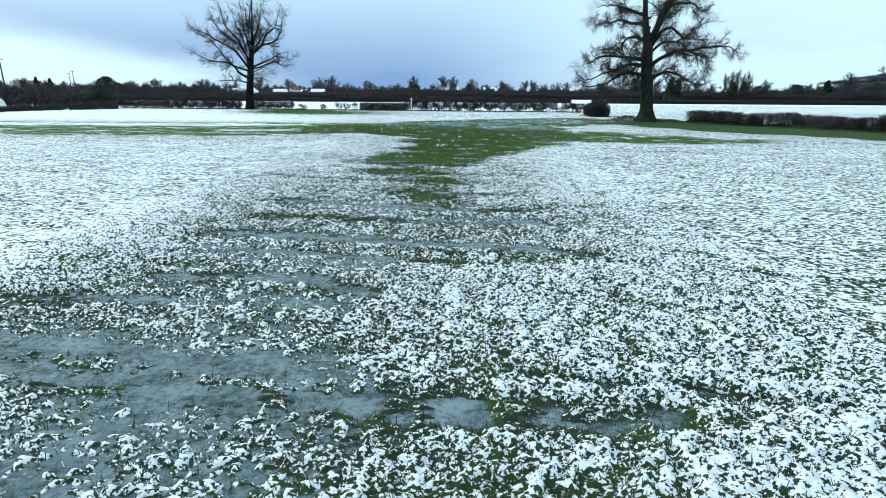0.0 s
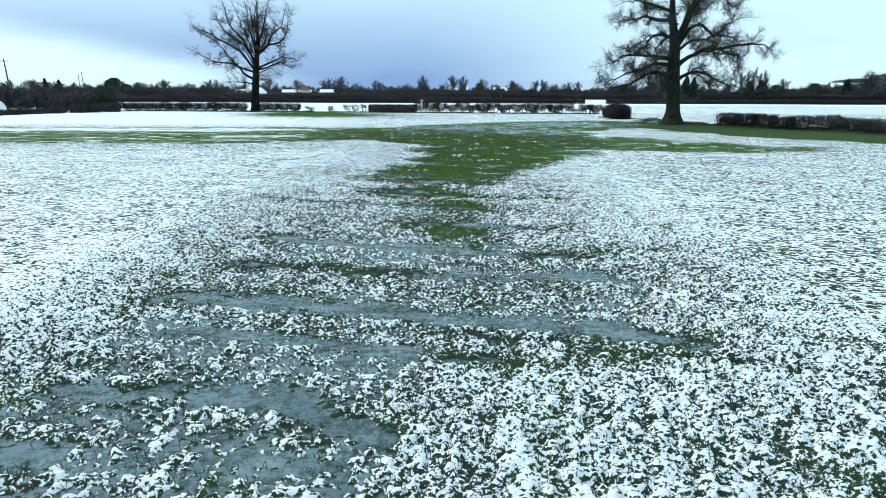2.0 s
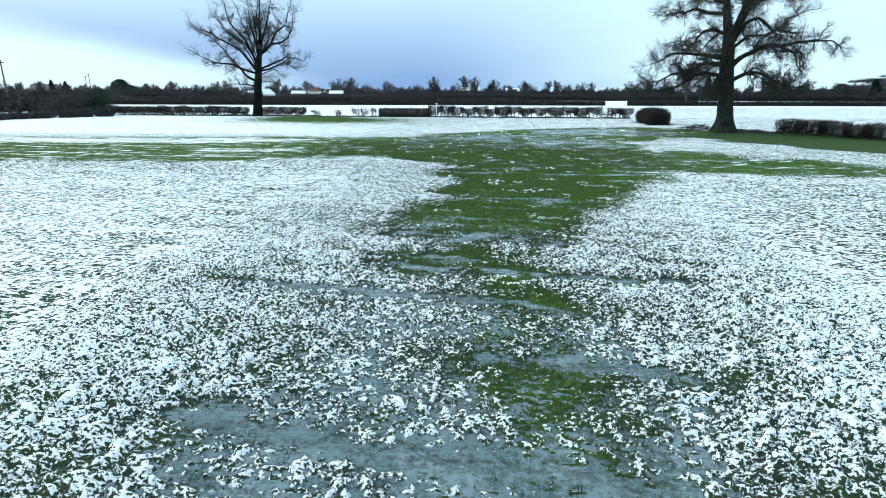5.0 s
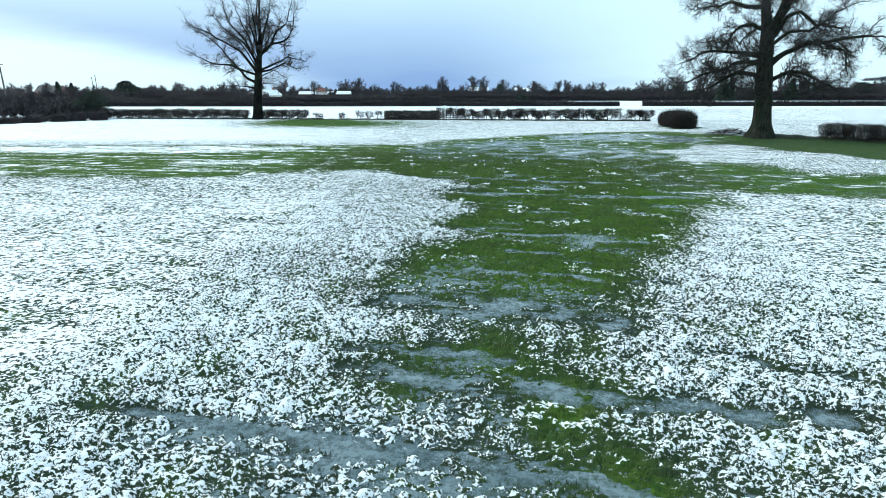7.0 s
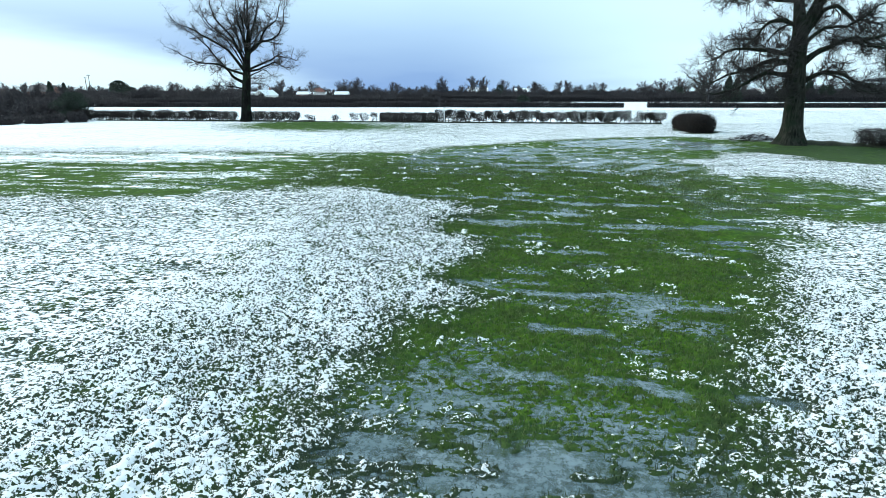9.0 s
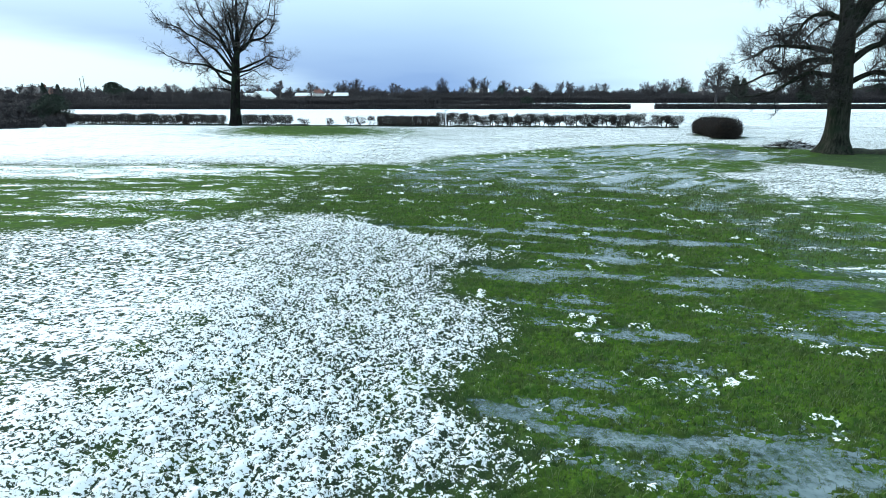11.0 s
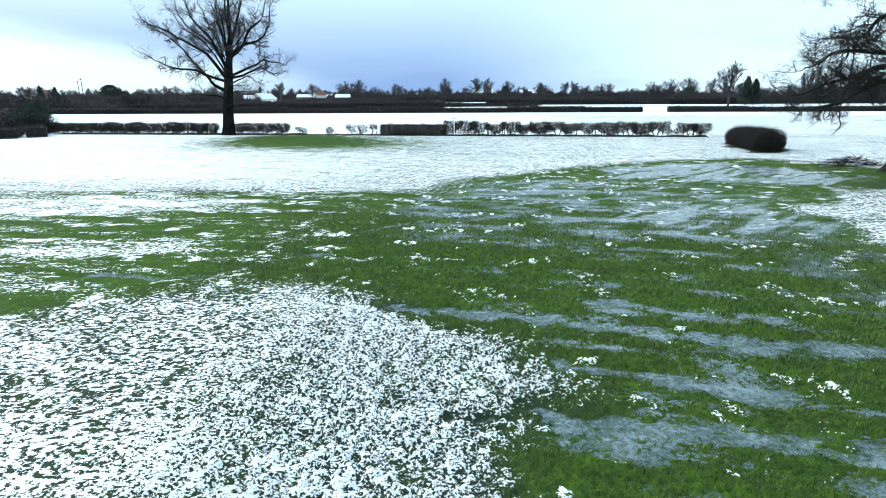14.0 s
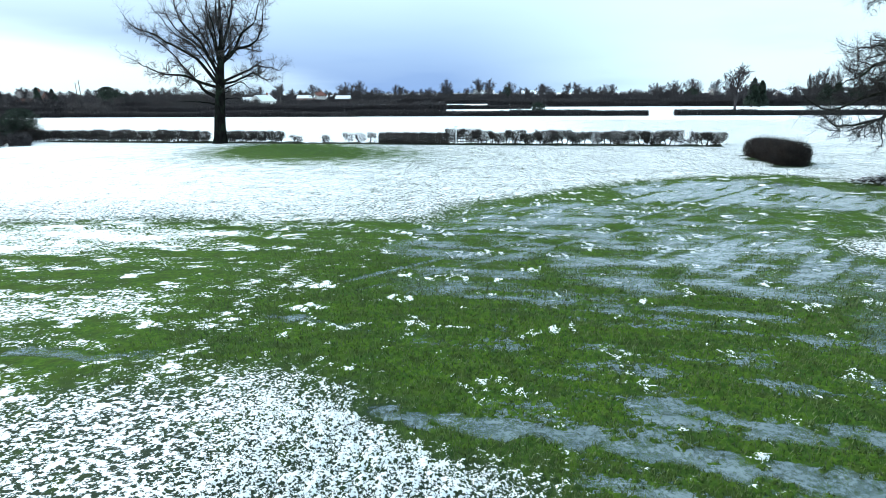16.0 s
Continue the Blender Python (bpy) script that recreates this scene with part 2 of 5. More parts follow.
def inside(points, x, y, soft):
    """1 inside the outline, 0 outside, with a border soft metres wide."""
    p = np.array(points, float)
    q = np.roll(p, -1, axis=0)
    out = np.zeros(x.shape)
    sel = (x > p[:, 0].min() - soft) & (x < p[:, 0].max() + soft) & (y > p[:, 1].min() - soft) & (y < p[:, 1].max() + soft)
    x, y = x[sel], y[sel]
    best = np.full(x.shape, 1e9)
    odd = np.zeros(x.shape, bool)
    for (ax, ay), (bx, by) in zip(p, q):
        ex, ey = bx - ax, by - ay
        t = np.clip(((x - ax) * ex + (y - ay) * ey) / (ex * ex + ey * ey), 0, 1)
        best = np.minimum(best, np.hypot(x - ax - t * ex, y - ay - t * ey))
        if ay != by:
            odd ^= ((ay > y) != (by > y)) & (x < (bx - ax) * (y - ay) / (by - ay) + ax)
    out[sel] = np.clip(np.where(odd, best, -best) / soft + 0.5, 0, 1)
    return out


def blob(x, y, cx, cy, rx, ry, tilt=-12.0):
    c, s = math.cos(radians(tilt)), math.sin(radians(tilt))
    u, v = (x - cx) * c + (y - cy) * s, -(x - cx) * s + (y - cy) * c
    return np.exp(-((u / rx) ** 2 + (v / ry) ** 2))


# ---- the field ----
THAW_FAR = [(-60, 52), (-33, 51.6), (-22, 53), (-10, 53.6), (-5, 54.2), (-4, 57.6), (-1, 60), (4.5, 64), (11, 68), (18, 69.5), (23, 66), (24, 62), (19, 57), (14, 52)]
THAW_RIGHT = [(12.2, 49), (12.3, 45), (14.6, 41.2), (22, 37), (24, 33.5), (14, 32), (9.8, 34), (8.0, 33), (7.3, 29), (5.6, 26.7), (4.2, 24.7), (3.4, 23), (2.7, 21.5)]
THAW_LEFT = [(1.8, 20.4), (-0.8, 20.6), (-2.1, 21.2), (-2.7, 22.8), (-2.4, 24.1), (-1.3, 25.1), (-1.6, 26.9), (-1.2, 29.9), (-2.0, 31.7), (-2.2, 32.5), (-0.9, 33.6), (-1.0, 34.5),
             (-1.9, 35.5), (-3.7, 36.6), (-4.6, 37.7), (-5.6, 38.4), (-6.9, 38.8), (-9, 38.8), (-10.2, 38.4), (-12.1, 37.1), (-13.3, 36.1), (-25, 36), (-60, 34)]
THAW_NEAR = [(-0.9, 19.4), (0.5, 19.2), (0.4, 18.2), (1.6, 16.4), (1.3, 12), (0.4, 9.8), (-0.6, 12.5), (-0.4, 15), (-0.8, 17.0), (-2.2, 16.9), (-2.5, 17.8)]
BANK = [(17.5, 57.5), (20, 51.5), (23, 46.6), (26, 43.6), (29, 41), (34, 36), (60, 14), (80, 8), (80, 20), (55, 32), (38.5, 48.5), (31.5, 59.5), (29, 63), (20, 61.8)]
FLOODED = [(-9, -3.4), (0.2, -3.2), (1.3, -0.8), (1.1, 1.0), (0.5, 3), (0.9, 4.9), (4.6, 5.6), (5.2, 9), (3.4, 10.4), (3.2, 13), (2.4, 15.8), (0.6, 16.3), (0.2, 19), (1.6, 19.4), (3.2, 20.4), (3.2, 22.6),
           (-0.6, 24.5), (-3.0, 23), (-3.6, 21), (-2.4, 19.8), (-2.6, 17.6), (-5, 16.8), (-6, 15.4), (-3.8, 14.5), (-4.6, 12), (-5.0, 8), (-5.4, 5), (-7.4, 2.4)]
WHITE_STREAKS = [(-19, 41.6), (-15.8, 40.8), (-14.4, 41.5), (-11.4, 42.4), (-13.3, 43.3), (-14.8, 42.5), (-19, 42.6)]
POOL_FAR = [(6.3, 63.8), (11, 66.6), (16, 67.2), (20, 65), (20, 60), (17.5, 56.6), (13.2, 57.3), (8.2, 58.6), (5.0, 58.5)]
POOL_MID = [(-4.2, 53.2), (-1.4, 53.6), (3.4, 55.2), (5.0, 57.6), (2.4, 59.4), (-1.3, 57.2), (-3.6, 55.6)]
POOL_RIGHT = [(1.5, 47.2), (3.6, 50), (6, 52.4), (9.2, 52.6), (12.4, 50), (11.4, 45.6), (9, 43.6), (4.2, 45.6)]
WHEELS = [(-7.1, 45.0), (-5.0, 46.9), (-2.6, 49.1), (0.9, 51.8), (5.6, 55.7), (10.1, 60.4), (17, 67)]
WHEELS_SIDE = [(-6.5, 44.2), (-4.1, 46.1), (-1.7, 48.1), (2.3, 51.2), (7.0, 55.0), (11.4, 59.6)]
# runs of standing water: how wide, how deep, and their line
RUNS = [(.30, .9, [(-4.6, 7.2), (-3.7, 7.3), (-2.4, 7.1), (-0.9, 6.75), (0.4, 6.5), (1.6, 6.3), (3.0, 6.0), (4.2, 5.6)]), (.22, .9, [(-4.2, 4.1), (-2.4, 4.1), (-1.3, 3.9), (-0.3, 3.3)]),
        (.22, .7, [(-6.4, 2.8), (-4.7, 2.9), (-3.3, 2.8)]), (.22, .9, [(-5.2, 1.25), (-3.5, 1.1), (-2.1, 0.8), (-1.0, 0.7)]),
        (.30, 1.0, [(-5, .5), (-3, .35), (-1.9, .1), (-1, -.1), (0, -.2), (.9, -.2), (2, -.35), (3.4, -.5)]), (.07, .75, [(.4, 5.9), (3.2, 5.3), (6.1, 4.6), (9, 4.1)]),
        (.08, .6, [(1.9, .5), (3.4, .2), (5.4, -.15)]), (.16, .8, [(-3.4, 5.85), (-1.9, 5.6), (-.9, 5.4), (.1, 5.2), (1.3, 5.0)]), (.20, .8, [(-.5, 13.0), (1.0, 12.9), (3.0, 12.35)]),
        (.22, .8, [(-4.2, 11.4), (-3.1, 11.2), (-1.9, 10.8), (-.9, 10.6), (.3, 10.4), (1.4, 10.2), (3.4, 10.0)]), (.30, .6, [(-3.9, 9.2), (-2.7, 9.0), (-1, 8.7), (.2, 8.6), (1.3, 8.5), (3.4, 8.7)]),
        (.14, .8, [(-6, 16.4), (-3.8, 16), (-1.8, 15.6), (.1, 15.3), (1.6, 14.9)]), (.55, .9, [(-2.5, 20.4), (-1.1, 20.4), (-.1, 20.2), (.7, 19.95), (1.5, 19.7)]), (.25, .7, [(-2.9, 18.3), (-1.4, 18.3), (-.4, 18.0)]),
        (.30, .9, [(-2.7, 17.5), (-1.3, 17.2), (-.4, 17.2), (.2, 17.2), (1.5, 16.8), (3.9, 16.6)]), (.12, .7, [(2.6, 18.5), (3.7, 18.0), (5, 17.5)]), (.28, .8, [(.1, 24.2), (1.3, 24.0)]),
        (.22, .9, [(-1.5, 26.7), (-.4, 26.2), (.7, 25.85), (2.2, 25.8), (3.4, 25.2)]), (.18, .8, [(.4, 29.2), (2.2, 29.0)]), (.20, .8, [(-1.9, 22.5), (-.8, 22.6), (.2, 22.3), (1.7, 22.1), (3.3, 21.8)]),
        (.13, .75, [(-2.5, 37.2), (2.3, 36.4), (4.3, 35.8), (6.6, 35.7)]), (.10, .7, [(-3, 32.9), (.9, 32.5), (5.2, 32.5)]), (.34, .9, [(-4.6, 37.6), (-3.2, 37.3), (-1.3, 37.0), (.5, 36.5), (2.5, 36.1), (4.8, 35.7)]),
        (.25, .8, [(.3, 38.1), (1.5, 37.9), (2.7, 37.3), (4.6, 37.3)]), (.30, .85, [(-1.7, 33.2), (-.8, 32.7), (.3, 32.8), (1.2, 32.6), (2.6, 32.5), (3.6, 32.0)]), (.22, .75, [(-1.1, 34.9), (.5, 34.4), (1.8, 33.9), (2.7, 33.6)]),
        (.13, .7, [(-3.3, 43.9), (.3, 43.3), (4.1, 42.9)]), (.14, .75, [(-1.8, 48), (2.3, 47.6), (6.3, 46.3)]), (.22, .7, [(-8.4, 42), (-6.5, 41.7), (-5.6, 41.3)]), (.20, .6, [(-15, 39.7), (-12, 39.5), (-10.6, 39.6)]),
        (.10, .6, [(-60, 50.6), (-30, 50.8), (-18, 51.6), (-9, 51.8)])]


def beside(line, x, y, wide):
    """1 on a line across the field, falling off to its sides."""
    near = np.full(x.shape, 1e6)
    ends = np.array(line, float)
    sel = (x > ends[:, 0].min() - 4 * wide) & (x < ends[:, 0].max() + 4 * wide) & (y > ends[:, 1].min() - 4 * wide) & (y < ends[:, 1].max() + 4 * wide)
    px, py = x[sel], y[sel]
    best = np.full(px.shape, 1e6)
    for (ax, ay), (bx, by) in zip(line, line[1:]):
        k = np.clip(((px - ax) * (bx - ax) + (py - ay) * (by - ay)) / ((bx - ax) ** 2 + (by - ay) ** 2), 0, 1)
        best = np.minimum(best, (px - ax - k * (bx - ax)) ** 2 + (py - ay - k * (by - ay)) ** 2)
    near[sel] = best
    return np.exp(-near / wide ** 2)


def hill(x, y):
    return 60 * np.exp(-(((x - 2020) / 340) ** 2 + ((y - 2400) / 500) ** 2)) + 100 * np.exp(-(((x - 2650) / 600) ** 2 + ((y - 2300) / 600) ** 2))


def hedge_line(x):
    return 93.4 - 0.062 * (x + 14)


def survey(x, y):
    """Snow cover, wetness and lushness of the grass at places of the field."""
    rough = 0.30 * field(x, y, 0.75, 12)
    wx = x + 0.7 * field(x, y, 2.3, 11) + rough + 2.2 * np.clip((x - 3) / 5, 0, 1) * field(x, y, 3.4, 10)
    wy = y + 0.5 * field(x, y, 2.6, 13) + 0.8 * rough
    drill = y + (0.21 - 0.11 * np.clip((y - 34) / 10, 0, 1)) * x
    along = x - 0.21 * y
    streak = field(along / 6, drill, 1.1, 21) + 0.5 * field(along / 4, drill, 0.45, 22)
    thin = field(along / 7, drill, 0.42, 23)
    mottle = field(x, y, 1.4, 36)
    thaw = np.maximum(inside(THAW_FAR + THAW_RIGHT + THAW_LEFT, wx, wy, 1.8), inside(THAW_NEAR, wx, wy, 1.3) * np.clip(0.62 + 0.9 * mottle, 0, 0.95))
    flood = inside(FLOODED, wx, wy, 2.6)
    sx, sy = x + 0.25 * field(x, y, 0.9, 15), y + 0.16 * field(x, y, 0.8, 16) + 0.08 * field(x, y, 0.35, 17)
    ragged = np.clip(0.90 + 0.65 * field(x, y, 0.5, 18) + 0.5 * mottle + 0.5 * field(along / 2, y, 0.22, 19), 0.15, 1.25)
    runs = np.zeros(x.shape)
    for wide, deep, line in RUNS:
        runs = np.maximum(runs, deep * beside(line, sx, sy, wide))
    runs = runs * ragged
    # drill rows, faint outside the flooded strip
    rows = np.clip(field(along / 9, drill, 0.62, 40) * 1.7 - 0.55, 0, 1) * np.clip(0.5 + field(x, y, 3.0, 41), 0, 1) * (y < 56)
    # meltwater that stands in the grass round the pools
    pools = np.maximum(0.95 * inside(POOL_FAR, wx, wy, 2.0), np.maximum(0.72 * inside(POOL_MID, wx, wy, 2.4), 0.66 * inside(POOL_RIGHT, wx, wy, 3.0)))
    pools = pools - 0.9 * inside([(7.0, 56.9), (9.7, 57.4), (12.3, 55.2), (8.7, 53.4), (6.4, 53.8)], wx, wy, 1.2) - 0.9 * inside([(-1.6, 59), (2.4, 62), (4, 60.2), (0, 58.4)], wx, wy, 1.2)
    swath, across = (x + 0.93 * y) / 1.37, (y - 0.93 * x) / 1.37 + 0.25 * field(x, y, 5.0, 92)
    pools = np.clip(pools, 0, 1) * np.clip(0.74 + 0.75 * field(swath / 9, across, 0.55, 91) + 0.40 * field(swath / 5, across, 0.3, 94) + 0.25 * mottle + 0.25 * thin, 0, 1.15)
    lanes = np.zeros(x.shape)
    for line, wide in ((WHEELS, 0.16), (WHEELS_SIDE, 0.16)):
        lanes = np.maximum(lanes, 0.85 * beside(line, x, y, wide) * np.clip(0.75 + 0.7 * field(x, y, 1.5, 98), 0.3, 1))
        pools = pools * (1 - 0.7 * beside([(px + 0.3, py - 0.42) for px, py in line], x, y, 0.18))
    track = np.exp(-((x - 6.0 - 0.24 * (y - 41) - 0.5 * field(x, y, 2.4, 95)) / 0.14) ** 2) * (y > 37) * (y < 54) * np.clip(0.5 + 1.2 * field(x, y, 0.9, 96), 0, 1)
    soak = thaw * np.clip((x + 4 + 0.2 * (y - 30)) / 3, 0, 1) * np.clip(0.43 + 0.34 * streak + 0.42 * thin + 0.36 * mottle, 0, 0.80) * np.clip((62 - y) / 8, 0, 1) * np.where(x > 5, np.clip(1 - 0.06 * (x - 5), 0.5, 1), 1)
    trench = np.clip(np.maximum(np.maximum(runs, lanes), np.maximum(pools, 0.5 * track)), 0, 1)
    film = flood * np.clip(0.78 + 0.22 * streak + 0.16 * mottle + 0.14 * thin, 0.40, 1.0)
    puddle = np.maximum(np.maximum(film * (1 - 0.25 * thaw), soak), np.maximum(1.15 * trench, 0.55 * rows * np.exp(-(x / 16) ** 2)))
    cover = 0.70 + 0.07 * field(x, y, 5, 31) + 0.07 * streak + 0.06 * mottle - 0.26 * rows
    cover = cover - flood * np.clip(0.17 - 0.14 * mottle - 0.12 * field(x, y, 0.6, 32), 0.02, 0.36) - 0.75 * np.clip(runs * 1.3, 0, 1)
    cover = cover - 0.04 * np.clip((6 - y) / 3, 0, 1) + 0.06 * np.clip((-x - 5) / 5, 0, 1) * np.clip((33 - y) / 4, 0, 1) - 0.05 * np.clip((y - 31) / 3, 0, 1) * np.clip((44 - y) / 4, 0, 1) + (0.06 + 0.31 * np.clip((-x - 8) / 16, 0, 1)) * np.clip((y - 53) / 6, 0, 1)
    # grass laid bare, with scraps of snow left on it
    left = np.clip((-x - 6) / 8, 0, 1)
    speck = field(x, y, 0.26, 47)
    bare = 2.3 * np.clip(field(x, y, 1.0, 35) + 0.35 * field(along / 3, drill, 0.8, 34) - 0.20, 0, 0.42) * np.clip(0.45 + 1.9 * speck, 0, 1.7)
    bare = bare + left * np.clip(0.04 + 0.5 * streak, -0.03, 0.6) + 0.75 * inside(WHITE_STREAKS, wx, wy, 0.8) + 0.62 * inside([(-60, 46.2), (-24, 46.8), (-16, 48.6), (-12.5, 50.6), (-19, 52.4), (-33, 51.2), (-60, 51)], wx, wy, 1.4)
    bare = bare + 0.25 * np.clip(0.5 + 1.9 * speck, 0, 1) * np.clip(0.45 + mottle + 0.6 * streak, 0, 1) - 0.5 * np.clip(runs, 0, 1)
    cover = cover * (1 - thaw) + bare * thaw
    cover = cover + 0.30 * track * thaw
    ell = np.clip(1.35 * blob(wx, wy, -24.5, 87, 8.0, 9.5, 0) + 0.75 * blob(wx, wy, -15.5, 81.5, 9, 8.5, 0) - 0.05 + 0.35 * field(x, y, 1.1, 38), 0, 1)
    cover = cover * (1 - ell) + 0.03 * ell
    bank = inside(BANK, wx, wy, 1.2)
    cover = cover * (1 - bank) + 0.02 * bank
    lush = np.clip(np.maximum(np.maximum(thaw, 1.6 * ell), bank * 0.5), 0, 1)
    # strip at the hedge foot, darkened for bare soil and hedge shade
    edge = np.maximum(np.exp(-((y - hedge_line(x)) / 0.55) ** 2) * (x < 23.5), inside([(20.4, 73.2), (24.0, 73.2), (24.6, 82), (21.2, 82)], wx, wy, 1.0))
    cover = cover * (1 - edge) + 0.12 * edge
    cover = np.where(y > 95, 1.10 + 0.08 * streak - 0.26 * np.clip((x - 6) / 14, 0, 1) * (y < 150), cover)
    cover = np.where(hill(x, y) > 4, 0.05 + 0.9 * field(x, y, 260, 37), cover)
    return cover, np.clip(puddle, 0, 1.2), lush, trench


def slush_sheen_at(x, y):
    """Where the pools are paled: half-frozen slush, and sky reflection put into the colour."""
    return np.maximum(inside(POOL_FAR, x, y, 4.0), 0.7 * np.maximum(inside(POOL_MID, x, y, 4.0), inside(POOL_RIGHT, x, y, 4.0)))


def spread(lo, hi, fine, far, mid, grow):
    """Coordinates that are fine between lo and hi, at most 0.42 apart as far as mid, and widen outwards from there."""
    c = list(np.arange(lo, hi + fine / 2, fine))
    for side, end in ((1, far[1]), (-1, far[0])):
        step, a, more = fine, (c[-1] if side > 0 else lo), []
        while side * a < side * end:
            step = min(step * (grow[0] if side < 0 else grow[1]), 0.42) if abs(a) < mid else step * 1.12
            a += side * step
            more.append(a)
        c = c + more if side > 0 else more[::-1] + c
    return np.array(c)


def tussock(x, y):
    n = field(x * 0.52, y, 0.078, 3) + 0.6 * field(x * 0.72, y, 0.046, 4) + 0.40 * field(x, y, 0.34, 5)
    return 0.5 + 0.5 * np.tanh(1.6 * n)


def turf(x, y):
    """Height and snow of the tussocky ground; the snow lies on and behind the crests."""
    cover, puddle, lush, trench = survey(x, y)
    qx, qy = x + 0.06 * field(x, y, 0.17, 1), y + 0.05 * field(x, y, 0.17, 2)
    u = tussock(qx, qy)
    s = 0.3 * u + 0.7 * tussock(qx, qy - 0.045) + cover - 1.0
    base = 0.040 - 0.116 * puddle - 0.03 * trench - 0.010 * lush
    rise = 1 - 0.35 * np.clip(trench * 1.6 - 0.25, 0, 1)
    s = s - 0.4 * (1 - rise)
    z = base + (0.108 - 0.034 * lush) * np.clip(u, 0.05, 1) * rise
    s = np.minimum(s, (z - 0.004) * 14)
    z = z + 0.020 * np.clip(s * 5, 0, 1)
    return cover, puddle, lush, s, base, z


def build_ground():
    xs, ys = spread(-5.6, 5.0, 0.037, (-4000, 4000), 42, (1.045, 1.045)), spread(-2.0, 36, 0.036, (-300, 4200), 98, (1.3, 1.010))
    X, Y = np.meshgrid(xs, ys)
    cell = np.maximum(np.gradient(xs)[None, :] + 0 * Y, np.gradient(ys)[:, None] + 0 * X)
    close = np.clip((0.17 - cell) / 0.08, 0, 1)
    cover, puddle, lush, s, base, z = turf(X, Y)
    z = z * close + (1 - close) * np.minimum(base + 0.04, 0.04 - 0.09 * np.clip(puddle * 3, 0, 1))
    z = z + hill(X, Y)
    ny, nx = X.shape
    v = np.stack([X, Y, z], -1).reshape(-1, 3).astype(np.float32)
    i = np.arange(nx * ny).reshape(ny, nx)
    f = np.stack([i[:-1, :-1], i[:-1, 1:], i[1:, 1:], i[1:, :-1]], -1).reshape(-1, 4)
    ob = part("ground", (v, f), GROUND)
    for name, val in (("cover", cover), ("snow", s), ("lush", lush), ("near", close)):
        at = ob.data.attributes.new(name, "FLOAT", "POINT")
        at.data.foreach_set("value", val.ravel().astype(np.float32))
    return tagged(ob, "flooded pasture with melting snow on green tussocks", "ground", kind="structure")


def build_water():
    xs, ys = np.arange(-14, 27, 0.22), np.arange(-4, 71, 0.22)
    X, Y = np.meshgrid(xs, ys)
    cover, puddle, lush, trench = survey(X, Y)
    deep = np.clip((puddle - 0.2) / 0.5, 0, 1)
    i = np.arange(X.size).reshape(X.shape)
    f = np.stack([i[:-1, :-1], i[:-1, 1:], i[1:, 1:], i[1:, :-1]], -1).reshape(-1, 4)
    ob = part("water", (np.stack([X, Y, 0 * X], -1).reshape(-1, 3), f), WATER)
    for name, val in (("deep", deep), ("slush_sheen", slush_sheen_at(X, Y))):
        at = ob.data.attributes.new(name, "FLOAT", "POINT")
        at.data.foreach_set("value", val.ravel().astype(np.float32))
    return tagged(ob, "shallow grey meltwater with slush between the grass", "water", kind="structure")


def build_blades():
    """Grass blades over the part of the field that is passed closely."""
    rng = np.random.default_rng(5)
    n, m = 380000, 130000
    x = np.concatenate([rng.uniform(-7, 6.4, n), rng.uniform(-13, 12, m)])
    y = np.concatenate([rng.uniform(-2.4, 38, n), rng.uniform(33, 53, m)])
    wide = np.concatenate([np.full(n, 0.006), np.full(m, 0.011)])
    cover, puddle, lush, s, base, z = turf(x, y)
    out = np.clip((6.4 - np.abs(x + 0.3)) / 1.2, 0, 1) * np.clip((38 - y) / 4, 0, 1)
    out[n:] = np.clip((52 - y[n:]) / 8, 0, 1) * np.clip((12 - np.abs(x[n:])) / 3, 0, 1) * np.clip((y[n:] - 33) / 3, 0, 1) * (lush[n:] > 0.5)
    keep = (rng.random(n + m) < out) & (s < -0.03) & (z > -0.006) & (rng.random(n + m) < np.where(s > -0.2, 1.0, 0.4 + 0.5 * lush))
    for name, sel, mat, label, tall in (("fresh_grass", keep & (lush > 0.5), GRASS_LUSH, "short bright green pasture grass", 0.05),
                                        ("wet_grass", keep & (lush <= 0.5), GRASS_DULL, "dark wet grass blades poking out of the snow", 0.055)):
        bx, by, bz = x[sel], y[sel], z[sel]
        k = len(bx)
        a, lean, h = rng.uniform(0, 2 * np.pi, k), rng.uniform(0.2, 0.9, k), tall * rng.uniform(0.5, 1.3, k) * (1 + (wide[sel] > 0.008) * 0.3)
        wx, wy = np.cos(a) * wide[sel], np.sin(a) * wide[sel]
        tx, ty = -np.sin(a) * h * lean, np.cos(a) * h * lean
        p = np.stack([np.stack([bx - wx, by - wy, bz - 0.01], -1), np.stack([bx + wx, by + wy, bz - 0.01], -1),
                      np.stack([bx + tx + wx * 0.4, by + ty + wy * 0.4, bz + h], -1), np.stack([bx + tx - wx * 0.4, by + ty - wy * 0.4, bz + h], -1)], 1)
        ob = part(name, (p.reshape(-1, 3), np.arange(4 * k).reshape(k, 4)), mat)
        tagged(ob, label, "grass", kind="stuff")


build_ground()
build_water()
build_blades()


# ---- trees ----
def tube(points, radii, sides=5):
    """Verts and quads of a bent tapered limb."""
    p, r = np.asarray(points, float), np.asarray(radii, float)
    return tubes(p[None], r[None], sides)


